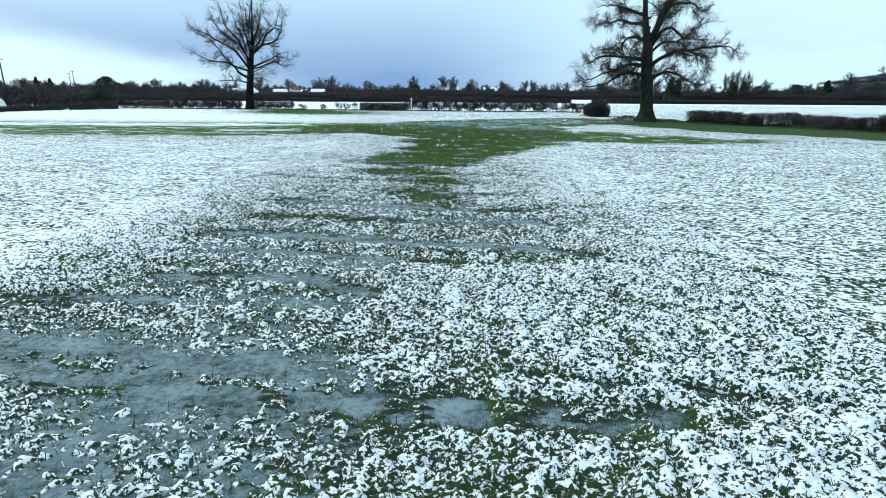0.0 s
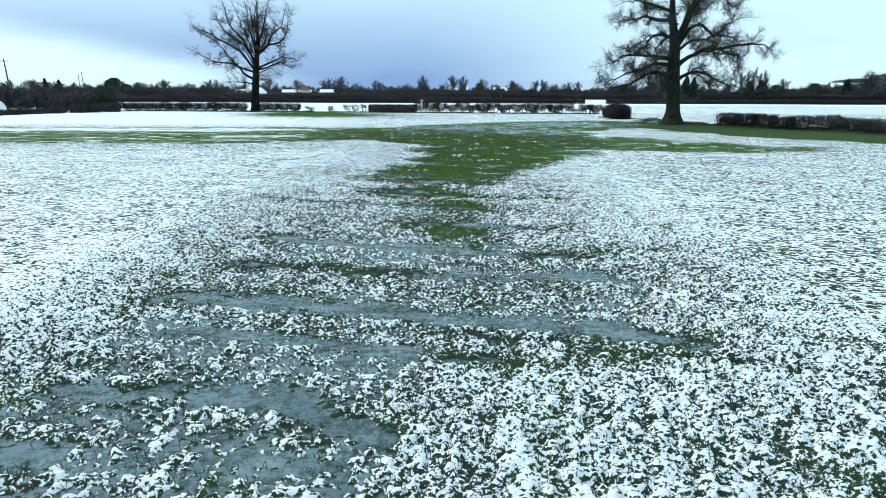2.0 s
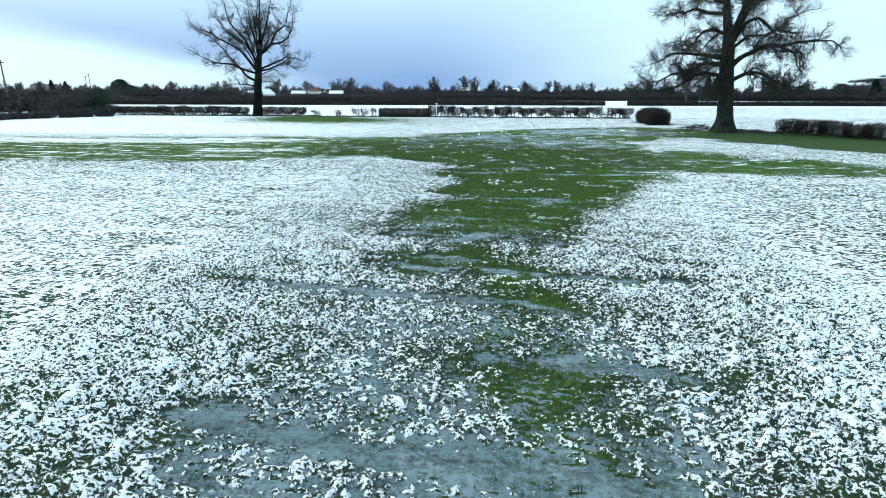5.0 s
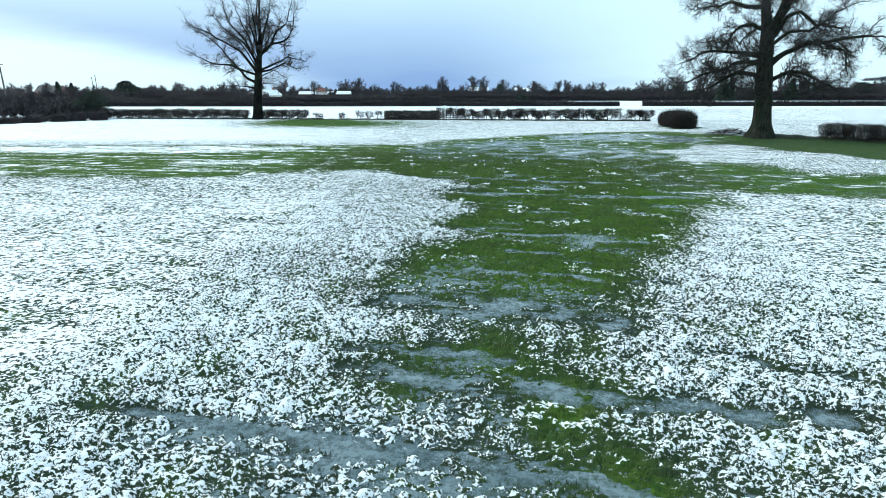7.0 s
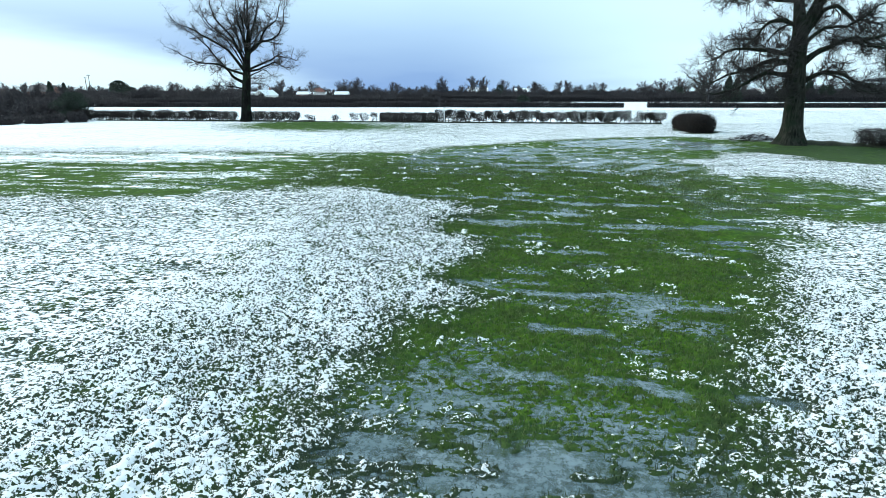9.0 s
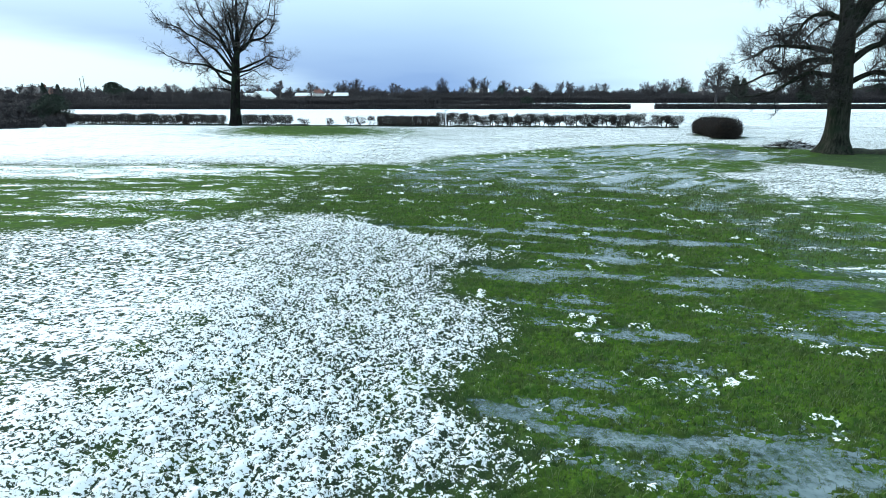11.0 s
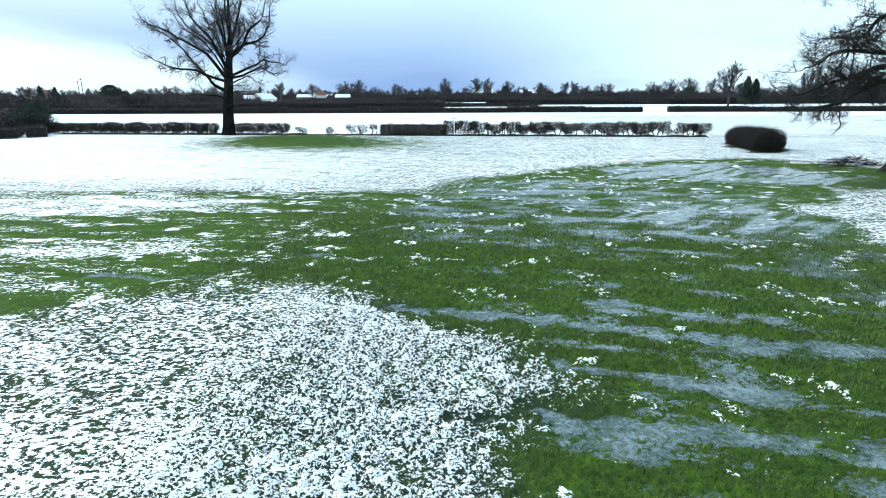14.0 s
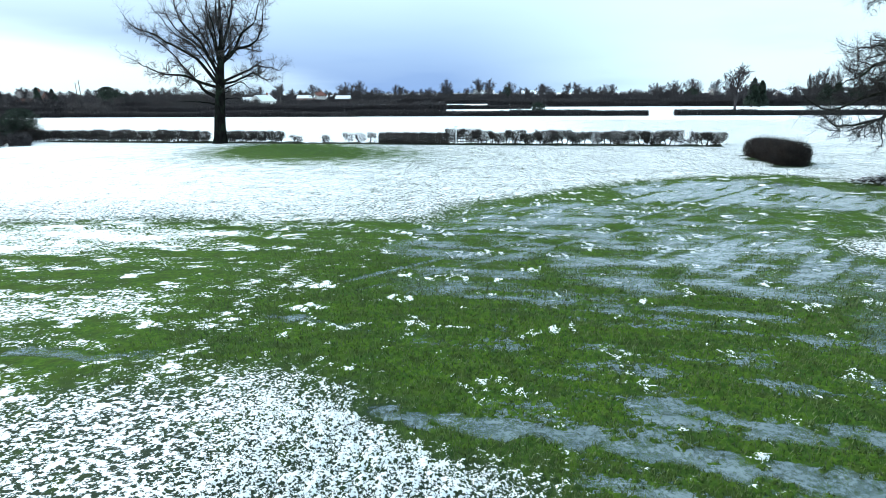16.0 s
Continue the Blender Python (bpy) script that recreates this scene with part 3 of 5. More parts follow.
def tubes(p, r, sides):
    """Verts and quads of many bent tapered limbs at once; p: limbs x places x 3, r: limbs x places."""
    t = np.gradient(p, axis=1)
    t /= np.linalg.norm(t, axis=2)[:, :, None] + 1e-9
    ref = np.where(np.abs(t[:, :, 2:3]) > 0.9, [[[1.0, 0, 0]]], [[[0, 0, 1.0]]])
    a = np.cross(t, ref)
    a /= np.linalg.norm(a, axis=2)[:, :, None] + 1e-9
    b = np.cross(t, a)
    k = np.arange(sides) * 2 * np.pi / sides
    v = p[:, :, None] + r[:, :, None, None] * (np.cos(k)[:, None] * a[:, :, None] + np.sin(k)[:, None] * b[:, :, None])
    i = np.arange(p.shape[0] * p.shape[1] * sides).reshape(p.shape[0], p.shape[1], sides)
    j = np.roll(i, -1, axis=2)
    return v.reshape(-1, 3), np.stack([i[:, :-1], j[:, :-1], j[:, 1:], i[:, 1:]], -1).reshape(-1, 4)


def gather(made):
    vs, fs, n = [], [], 0
    for v, f in made:
        vs.append(v)
        fs.append(f + n)
        n += len(v)
    return np.concatenate(vs), np.concatenate(fs)


def limb_line(rng, start, way, length, steps, wander, lift):
    """A crooked line that starts along way and bends upwards by lift."""
    p, d, out = np.array(start, float), np.array(way, float), [np.array(start, float)]
    d /= np.linalg.norm(d)
    for _ in range(steps):
        d = d + rng.normal(0, wander, 3) + np.array([0, 0, lift / steps])
        d /= np.linalg.norm(d)
        p = p + d * length / steps
        out.append(p)
    return np.array(out)


def offshoots(rng, lines, radii, gap, reach, steps, wander, lift, start=0.15, out=0.8):
    """Crooked side shoots along many lines at once: their lines and radii."""
    m = lines.shape[1]
    length = np.linalg.norm(np.diff(lines, axis=1), axis=2).sum(1)
    count = np.maximum(2, np.round(length / gap)).astype(int)
    who = np.repeat(np.arange(len(lines)), count)
    n = len(who)
    f = start + (1 - start) * rng.random(n)
    pos = f * (m - 1)
    i = np.minimum(pos.astype(int), m - 2)
    k = (pos - i)[:, None]
    p = lines[who, i] * (1 - k) + lines[who, i + 1] * k
    d = lines[who, i + 1] - lines[who, i]
    d /= np.linalg.norm(d, axis=1)[:, None] + 1e-9
    side = np.cross(d, rng.normal(0, 1, (n, 3)))
    side /= np.linalg.norm(side, axis=1)[:, None] + 1e-9
    way = d * rng.uniform(0.3, 0.9, (n, 1)) + side * rng.uniform(0.55, 1.15, (n, 1)) * out
    way /= np.linalg.norm(way, axis=1)[:, None]
    far = reach * rng.uniform(0.45, 1.15, n) * (1.2 - 0.55 * f)
    r0 = np.minimum(radii[who, i] * 0.55, far * 0.024 + 0.005)
    pts = [p]
    for _ in range(steps):
        way = way + rng.normal(0, wander, (n, 3)) + np.array([0, 0, lift / steps])
        way /= np.linalg.norm(way, axis=1)[:, None]
        p = p + way * (far / steps)[:, None]
        pts.append(p)
    return np.stack(pts, 1), r0[:, None] * np.linspace(1, 0.4, steps + 1)[None]


def bend(points, n=12):
    """A smooth line through a few places."""
    p = np.array(points, float)
    t = np.linspace(0, len(p) - 1, n)
    out = []
    for x in t:
        i = min(int(x), len(p) - 2)
        f = x - i
        p0, p1, p2, p3 = p[max(i - 1, 0)], p[i], p[i + 1], p[min(i + 2, len(p) - 1)]
        out.append(0.5 * (2 * p1 + (p2 - p0) * f + (2 * p0 - 5 * p1 + 4 * p2 - p3) * f * f + (3 * p1 - p0 - 3 * p2 + p3) * f ** 3))
    return np.array(out)


def field_tree(name, place, label, bark, trunk, girth, limbs, seed, reach, gap, wander, lift):
    """trunk: its line; girth: radii; limbs: (radius at the base, how far the tip comes forward, places across and up)."""
    rng = np.random.default_rng(seed)
    t = thing(name, pose(*place), label, "tree")
    line = bend(trunk, 22)
    r = np.interp(np.linspace(0, 1, 22), np.linspace(0, 1, len(girth)), girth)
    v, f = tube(line, r, 16)
    c = np.repeat(line, 16, axis=0)
    low = np.clip(1 - c[:, 2] / 1.6, 0, 1)
    ang = np.arctan2(v[:, 1] - c[:, 1], v[:, 0] - c[:, 0])
    v = c + (v - c) * (1 + 0.18 * low * np.sin(ang * 5 + 1) + 0.06 * np.sin(ang * 3 + c[:, 2]) + 0.03 * np.sin(ang * 7 + 3 * c[:, 2]))[:, None]
    part("trunk", (v, f), bark, t)
    lines, radii = [], []
    for rad, fore, places in limbs:
        k = len(places)
        p = [(x, fore * (i / (k - 1)) ** 1.2, z) for i, (x, z) in enumerate(places)]
        ln = bend(p, 20)
        ln[1:] += rng.normal(0, 0.07, (19, 3)) * np.linspace(0.3, 1, 19)[:, None]
        rr = np.linspace(1, 0.14, 20) ** 1.25 * rad * 0.88
        part("limb", tube(ln, rr, 7), bark, t)
        lines.append(ln)
        radii.append(rr)
    lines, radii = np.array(lines), np.array(radii)
    made = []
    for level, sides in ((0, 5), (1, 4), (2, 3)):
        lines, radii = offshoots(rng, lines, radii, gap[level], reach[level], (6, 4, 3)[level], wander, lift, 0.2 if level == 0 else 0.1)
        made.append(tubes(lines, radii, sides))
    part("crown", gather(made), TWIG, t, "bare crooked branches and fine twigs")
    return t


def mirrored(limbs, k, fore):
    """The same limbs seen from the other side, swung towards or away from the field."""
    return [(r * 0.55, fore * (1 if i % 2 else -1), [(x * k, z * 0.97) for x, z in p]) for i, (r, f, p) in enumerate(limbs)]


ASH_LIMBS = [(.15, 1.0, [(0.1, 4.6), (-1.6, 4.9), (-3.6, 5.0), (-5.8, 4.8)]), (.22, -1.5, [(0.3, 6.6), (-1.0, 7.0), (-3.2, 7.9), (-5.6, 8.1), (-7.2, 8.8), (-8.1, 9.4), (-9.9, 10.2)]),
             (.27, 1.6, [(0.1, 5.5), (-1.1, 6.1), (-2.0, 7.0), (-3.7, 8.8), (-5.2, 10.6), (-7.2, 12.1), (-9.6, 13.4)]), (.27, -2.4, [(0.4, 7.1), (-.5, 8.5), (-1.6, 9.9), (-4.4, 11.5), (-6.0, 12.6), (-7.4, 13.1), (-8.4, 14.5)]),
             (.25, 2.5, [(0.7, 7.9), (-.2, 9.6), (-1.8, 11.5), (-3.8, 12.6), (-5.6, 14.5), (-6.2, 16.2)]), (.25, -1.0, [(0.8, 8.2), (0.0, 9.6), (-.8, 11.5), (-2.2, 13.1), (-3.0, 14.5), (-3.2, 16.3), (-3.6, 17.4)]),
             (.24, .8, [(1.0, 9.4), (.6, 11.6), (0, 13.6), (-.1, 15.6), (-.5, 17.8)]), (.25, -.6, [(1.2, 9.9), (1.5, 12.2), (1.3, 14.2), (1.7, 16.2), (2.0, 18.4)]), (.25, .5, [(1.4, 10.4), (2.2, 12.6), (2.8, 14.5), (3.3, 16.4), (4.0, 18.6)]),
             (.24, 1.2, [(1.4, 9.4), (2.8, 10.6), (3.9, 12.6), (5.4, 13.8), (5.9, 15.6), (6.5, 17.4)]), (.23, -1.6, [(1.5, 9.7), (3.4, 10.8), (5.2, 11.2), (6.6, 12.5), (7.2, 14.4), (7.8, 15.8)]),
             (.20, 1.4, [(1.1, 7.2), (2.8, 7.9), (4.1, 8.4), (5.2, 9.0), (6.6, 8.7), (7.7, 8.5), (8.1, 9.0)]), (.18, -1.0, [(1.1, 6.9), (3.2, 7.4), (4.9, 8.1), (6.2, 7.6), (7.3, 7.4), (8.3, 8.2)]),
             (.11, 1.5, [(.9, 6.2), (3.0, 7.1), (3.8, 6.6), (4.9, 6.0)]), (.10, 1.0, [(.6, 5.0), (1.6, 5.3), (3.0, 5.2), (4.2, 4.4)]), (.08, 1.0, [(.6, 5.6), (1.7, 6.1), (2.6, 5.6), (3.8, 5.8)])]
field_tree("bare_field_tree", (-34.4, 94.2, 0.0), "tall bare tree with ascending limbs standing in the hedge", BARK_ASH,
           [(0, 0, -0.2), (0.15, 0, 1.5), (0.5, 0, 4.5), (0.9, 0, 8), (1.4, 0.1, 10.6), (1.6, 0, 14), (1.9, 0.2, 18.2)], (0.95, 0.70, 0.62, 0.56, 0.47, 0.34, 0.22, 0.13, 0.05),
           ASH_LIMBS + mirrored(ASH_LIMBS[4:11], 0.6, 5.5), 7, (2.5, 1.25, 0.55), (0.46, 0.25, 0.16), 0.36, 0.34)

OAK_LIMBS = [(.24, -1.5, [(-.8, 5.3), (-2.8, 5.6), (-4.3, 4.9), (-5.6, 4.3), (-7.6, 4.0), (-8.7, 4.5)]), (.25, 1.5, [(-.9, 6.3), (-2.6, 6.5), (-3.7, 5.9), (-5.2, 5.6), (-7.0, 4.8), (-8.5, 5.5)]),
             (.24, -2.5, [(-1.0, 6.9), (-2.7, 7.2), (-4.6, 7.3), (-6.4, 7.2), (-7.6, 6.6), (-9.0, 6.1)]), (.22, 1.6, [(-1.0, 9.0), (-2.2, 9.5), (-3.2, 9.1), (-3.7, 8.2), (-5.0, 8.2), (-6.4, 7.9)]),
             (.24, -1.6, [(-1.2, 10.8), (-2.8, 10.9), (-4.3, 11.2), (-5.5, 10.8), (-7.1, 10.7), (-8.0, 10.4)]), (.22, 1.4, [(-1.4, 11.8), (-3.3, 12.4), (-5.0, 12.9), (-6.8, 12.7)]),
             (.30, 1.2, [(.0, 6.4), (1.0, 7.2), (2.5, 7.8), (4.0, 8.1), (5.6, 7.5), (6.6, 7.5), (6.7, 6.4), (7.3, 5.3)]), (.20, -1.0, [(3.4, 7.9), (5.0, 8.2), (7.3, 8.5), (8.9, 8.2), (9.4, 7.3)]),
             (.24, -1.6, [(.1, 4.9), (1.3, 5.6), (2.6, 5.5), (4.0, 4.7), (5.1, 4.3), (5.9, 4.3)]), (.25, 1.8, [(-.3, 8.4), (.8, 10.0), (2.1, 10.5), (3.5, 9.5), (4.8, 9.5), (6.4, 9.1), (7.4, 9.0)]),
             (.46, -.8, [(-.4, 9.0), (.2, 10.8), (.6, 12.4), (1.2, 13.4), (2.2, 15.0), (2.6, 17.5)]), (.24, 1.4, [(.4, 11.8), (1.8, 12.9), (3.9, 13.1), (5.5, 12.4), (6.8, 13.1)]),
             (.20, .8, [(-1.4, 14), (-3.4, 15.2), (-5.6, 15.6)]), (.20, -.6, [(1.6, 14.6), (3.4, 15.6), (5.6, 15.8)]), (.18, .5, [(-1.6, 16), (-2.6, 18), (-4.2, 18.8)]), (.2, -2, [(-.6, 7.6), (.9, 8.8), (2.4, 9.0), (4.4, 10.6), (6.0, 11.0)])]
field_tree("bare_oak", (24.4, 61.6, 0.0), "old bare oak with wide gnarled limbs and a flared trunk", BARK_OAK,
           [(0, 0, -0.2), (-0.05, 0, 0.9), (-0.2, 0, 2.4), (-0.45, 0, 5.4), (-0.75, 0, 8.6), (-1.3, 0.1, 12), (-1.8, 0.2, 18.5)], (1.50, 0.95, 0.74, 0.70, 0.66, 0.56, 0.40, 0.24, 0.07),
           OAK_LIMBS + mirrored(OAK_LIMBS[:12], 0.5, 5.5), 12, (2.1, 1.05, 0.52), (0.30, 0.16, 0.095), 0.42, 0.10)


# ---- hedges and shrubs ----
def sprays(rng, n, box, length, radius, up):
    """n thin crooked twigs in a box (x, y half widths, z from, z to) with an uneven top, growing mostly upwards or outwards."""
    hx, hy, z0, z1 = box
    x = rng.uniform(-hx, hx, n)
    edge = (np.abs(x) / hx) ** 2 * (hx < 5)
    ph = rng.uniform(0, 6, 3)
    top = z1 * (1 - 0.03 * edge + 0.03 * np.sin(3.1 * x + ph[0]) + 0.03 * np.sin(7.3 * x + ph[1]))
    low = z0 * (1 + 0.45 * np.sin(2.3 * x + ph[2])) + (z1 - z0) * 0.12 * edge
    c = np.stack([x, rng.uniform(-hy, hy, n), low + (top - low) * rng.random(n)], -1)
    d = rng.normal(0, 1, (n, 3)) + np.array([0, 0, up])
    d /= np.linalg.norm(d, axis=1)[:, None]
    h = length * rng.uniform(0.5, 1.2, n)[:, None]
    bendy = rng.normal(0, 0.22, (n, 3)) * h
    pts = np.stack([c - d * h / 2, c + bendy, c + d * h / 2], 1)
    pts[:, :, 2] = np.minimum(np.maximum(pts[:, :, 2], 0.02), (top + 0.22 * rng.random(n) ** 2)[:, None])
    return ribbons(pts, radius * rng.uniform(0.6, 1.3, n))


def ribbons(pts, r):
    """Three-sided twigs through three places each."""
    n = len(pts)
    d = pts[:, 2] - pts[:, 0]
    d /= np.linalg.norm(d, axis=1)[:, None] + 1e-9
    a = np.cross(d, np.array([0.3, 0.2, 0.93]))
    a /= np.linalg.norm(a, axis=1)[:, None] + 1e-9
    b = np.cross(d, a)
    v = np.zeros((n, 3, 3, 3))
    for k in range(3):
        o = math.cos(k * 2.094) * a + math.sin(k * 2.094) * b
        for j, taper in enumerate((1.0, 0.8, 0.35)):
            v[:, j, k] = pts[:, j] + o * (r * taper)[:, None]
    i = np.arange(n * 9).reshape(n, 3, 3)
    k = np.roll(i, -1, axis=2)
    f = np.stack([i[:, :-1], k[:, :-1], k[:, 1:], i[:, 1:]], -1).reshape(-1, 4)
    return v.reshape(-1, 3), f


def leaves(rng, centres, size):
    """Small bent leaves round the centres."""
    n = len(centres)
    a = rng.normal(0, 1, (n, 3))
    a /= np.linalg.norm(a, axis=1)[:, None]
    b = np.cross(a, rng.normal(0, 1, (n, 3)))
    b /= np.linalg.norm(b, axis=1)[:, None]
    s = size * rng.uniform(0.5, 1.2, n)[:, None]
    p = np.stack([centres - a * s, centres - b * s * 0.5, centres + a * s, centres + b * s * 0.5], 1)
    return p.reshape(-1, 3), np.arange(4 * n).reshape(n, 4)


def hedge_shrub(seed, wide, deep, high, bottom, stems, n, m, label, group, leaf=0):
    rng = np.random.default_rng(seed)
    t = thing("hedge_shrub", m, label, "hedge", group)
    crown = []
    for k in range(stems):
        x = (k + 0.5 + rng.uniform(-0.3, 0.3)) / stems * wide - wide / 2
        ln = limb_line(rng, (x * 0.8, rng.uniform(-0.15, 0.15), -0.05), (rng.uniform(-0.45, 0.45), rng.uniform(-0.2, 0.2), 1), high * rng.uniform(0.7, 0.95), 5, 0.16, 0.1)
        part("stem", tube(ln, np.linspace(0.06, 0.02, 6) * rng.uniform(0.7, 1.3), 5), HEDGE, t)
        l1, r1 = offshoots(rng, ln[None], np.full((1, 6), 0.04), 0.10, 0.60, 4, 0.25, 0.35, 0.25)
        l2, r2 = offshoots(rng, l1, r1, 0.10, 0.30, 3, 0.25, 0.3)
        crown += [tubes(l1, r1, 4), tubes(l2, r2, 3)]
    crown.append(sprays(rng, n, (wide / 2, deep / 2, bottom, high), 0.42, 0.014, 0.8))
    part("crown", gather(crown), HEDGE, t)
    if leaf:
        c = np.stack([rng.uniform(-wide / 2, wide / 2, leaf), rng.uniform(-deep / 2, deep / 2, leaf), rng.uniform(0.15, high, leaf)], -1)
        part("foliage", leaves(rng, c, 0.05), LEAF_BROWN, t, "withered brown leaves")
    return t


def on_line(x, y=None):
    return pose(x, hedge_line(x) if y is None else y, 0, 0, 0, -3.5)


def hedge_row():
    rng = np.random.default_rng(21)
    g1, g2 = "shrubs of the cut hedge", "shrubs of the thin hedge"
    lab1, lab2 = "bare hawthorn hedge shrub cut flat on top", "gappy bare hawthorn shrub with snow behind it"
    kinds = [hedge_shrub(100 + k, 2.3, 1.0, 1.48 + 0.06 * k, (0.50, 0.62, 0.40, 0.55)[k], (4, 5, 6, 4)[k], (1150, 850, 1300, 950)[k], on_line(8.2 + 2.15 * k), lab1, g1) for k in range(4)]
    # thin shrubs right of the fence, with a wider gap before the last one
    for x in (-2.6, -0.7, 1.2, 2.9, 4.6, 6.3, 16.3, 18.3, 21.3, 22.8):
        copy_thing(kinds[rng.integers(4)], on_line(x) @ Matrix.Rotation(rng.choice([0, math.pi]), 4, "Z") @ Matrix.Diagonal((1, 1, rng.uniform(0.9, 1.08), 1)))
    # the long hedge beside the tall tree
    thick = [hedge_shrub(120 + k, 2.0, 1.0, 1.45 + 0.06 * (k % 3), (0.36, 0.45, 0.3, 0.4)[k], 6, (1050, 850, 1300, 950)[k], on_line(-38.5 - 1.7 * k), lab2, g2) for k in range(4)]
    for x in [-36.9, -33.2, -31.4, -29.6, -27.6] + list(np.arange(-45.5, -62, -1.7)):
        copy_thing(thick[rng.integers(4)], on_line(x, hedge_line(x) if x < -35 else hedge_line(x) + 0.5) @ Matrix.Rotation(rng.choice([0, math.pi]), 4, "Z"))
    # single stunted shrubs in the open gap
    for k, (x, w, h) in enumerate(((-24.9, 1.5, 0.95), (-21.2, 0.7, 1.05), (-18.5, 1.3, 1.3), (-17.0, 1.2, 1.3), (-15.6, 1.0, 1.35))):
        hedge_shrub(140 + k, w, 0.7, h, 0.55, 2, 170, on_line(x), "stunted bare shrub standing in a hedge gap", "shrubs in the hedge gap")
    # beech hedge with its dead leaves on
    dense = hedge_shrub(160, 2.2, 1.0, 1.36, 0.05, 4, 1300, on_line(-13.6), "dense clipped brown hedge with withered leaves", "shrubs of the dense hedge", 2600)
    for x in (-11.6, -9.6, -7.6):
        copy_thing(dense, on_line(x))
    for x in (-5.8, -3.9):
        copy_thing(kinds[rng.integers(4)], on_line(x, hedge_line(x) + 0.6) @ Matrix.Diagonal((1, 1, 1.12, 1)))
    # hedge beyond the old oak
    far = [hedge_shrub(170 + k, 2.4, 1.4, 1.40, 0.2, 5, 1300, pose(29.8 + 1.05 * k, 60 - 1.6 * k, 0, 0, 0, -57), "untrimmed dark hedge shrub along a ditch bank", "shrubs of the ditch hedge", 380) for k in range(3)]
    for k in range(3, 22):
        copy_thing(far[k % 3], pose(29.8 + 1.05 * k + rng.uniform(-0.3, 0.3), 60 - 1.6 * k + rng.uniform(-0.3, 0.3), 0, 0, 0, -57 + 180 * (k % 2) + rng.uniform(-9, 9)) @ Matrix.Diagonal((rng.uniform(0.85, 1.2), 1.1, rng.uniform(0.82, 1.2), 1)))


hedge_row()


def hedge_bank(name, ends, wide, high, seed, label):
    """A low snow-free ridge under a hedge; its dark colour is part earth, part painted shade."""
    rng = np.random.default_rng(seed)
    (x0, y0), (x1, y1) = ends
    n = int(math.hypot(x1 - x0, y1 - y0) / 0.35)
    t = np.linspace(0, 1, n)
    px, py = -(y1 - y0), x1 - x0
    k = math.hypot(px, py)
    cx, cy = x0 + (x1 - x0) * t, y0 + (y1 - y0) * t
    rows = []
    for w, h in ((-1, -0.05), (-0.6, 0.55), (0, 1.0), (0.6, 0.6), (1, -0.05)):
        j = w * wide * (1 + 0.35 * field(cx, cy, 1.6, seed)) + 0.05 * rng.normal(0, 1, n)
        rows.append(np.stack([cx + px / k * j, cy + py / k * j, high * h * (1 + 0.6 * field(cx, cy, 0.9, seed + 1)) + 0.02], -1))
    v = np.stack(rows, 1)
    i = np.arange(n * 5).reshape(n, 5)
    f = np.stack([i[:-1, :-1], i[1:, :-1], i[1:, 1:], i[:-1, 1:]], -1).reshape(-1, 4)
    ob = part(name, (v.reshape(-1, 3), f), BANK_EARTH_SHADE)
    return tagged(ob, label, "bank", kind="structure")


hedge_bank("hedge_bank_1", ((-58, hedge_line(-58)), (23.5, hedge_line(23.5))), 0.5, 0.20, 301, "low grassy ridge darkened with painted shade along the foot of the hedge")
hedge_bank("hedge_bank_2", ((25.6, 61.6), (29.4, 60.4)), 0.5, 0.35, 303, "earth bank darkened with painted shade beside the old oak")
hedge_bank("hedge_bank_3", ((29.6, 60.2), (52.5, 25.4)), 0.8, 0.30, 304, "dark ditch bank along the untrimmed hedge")


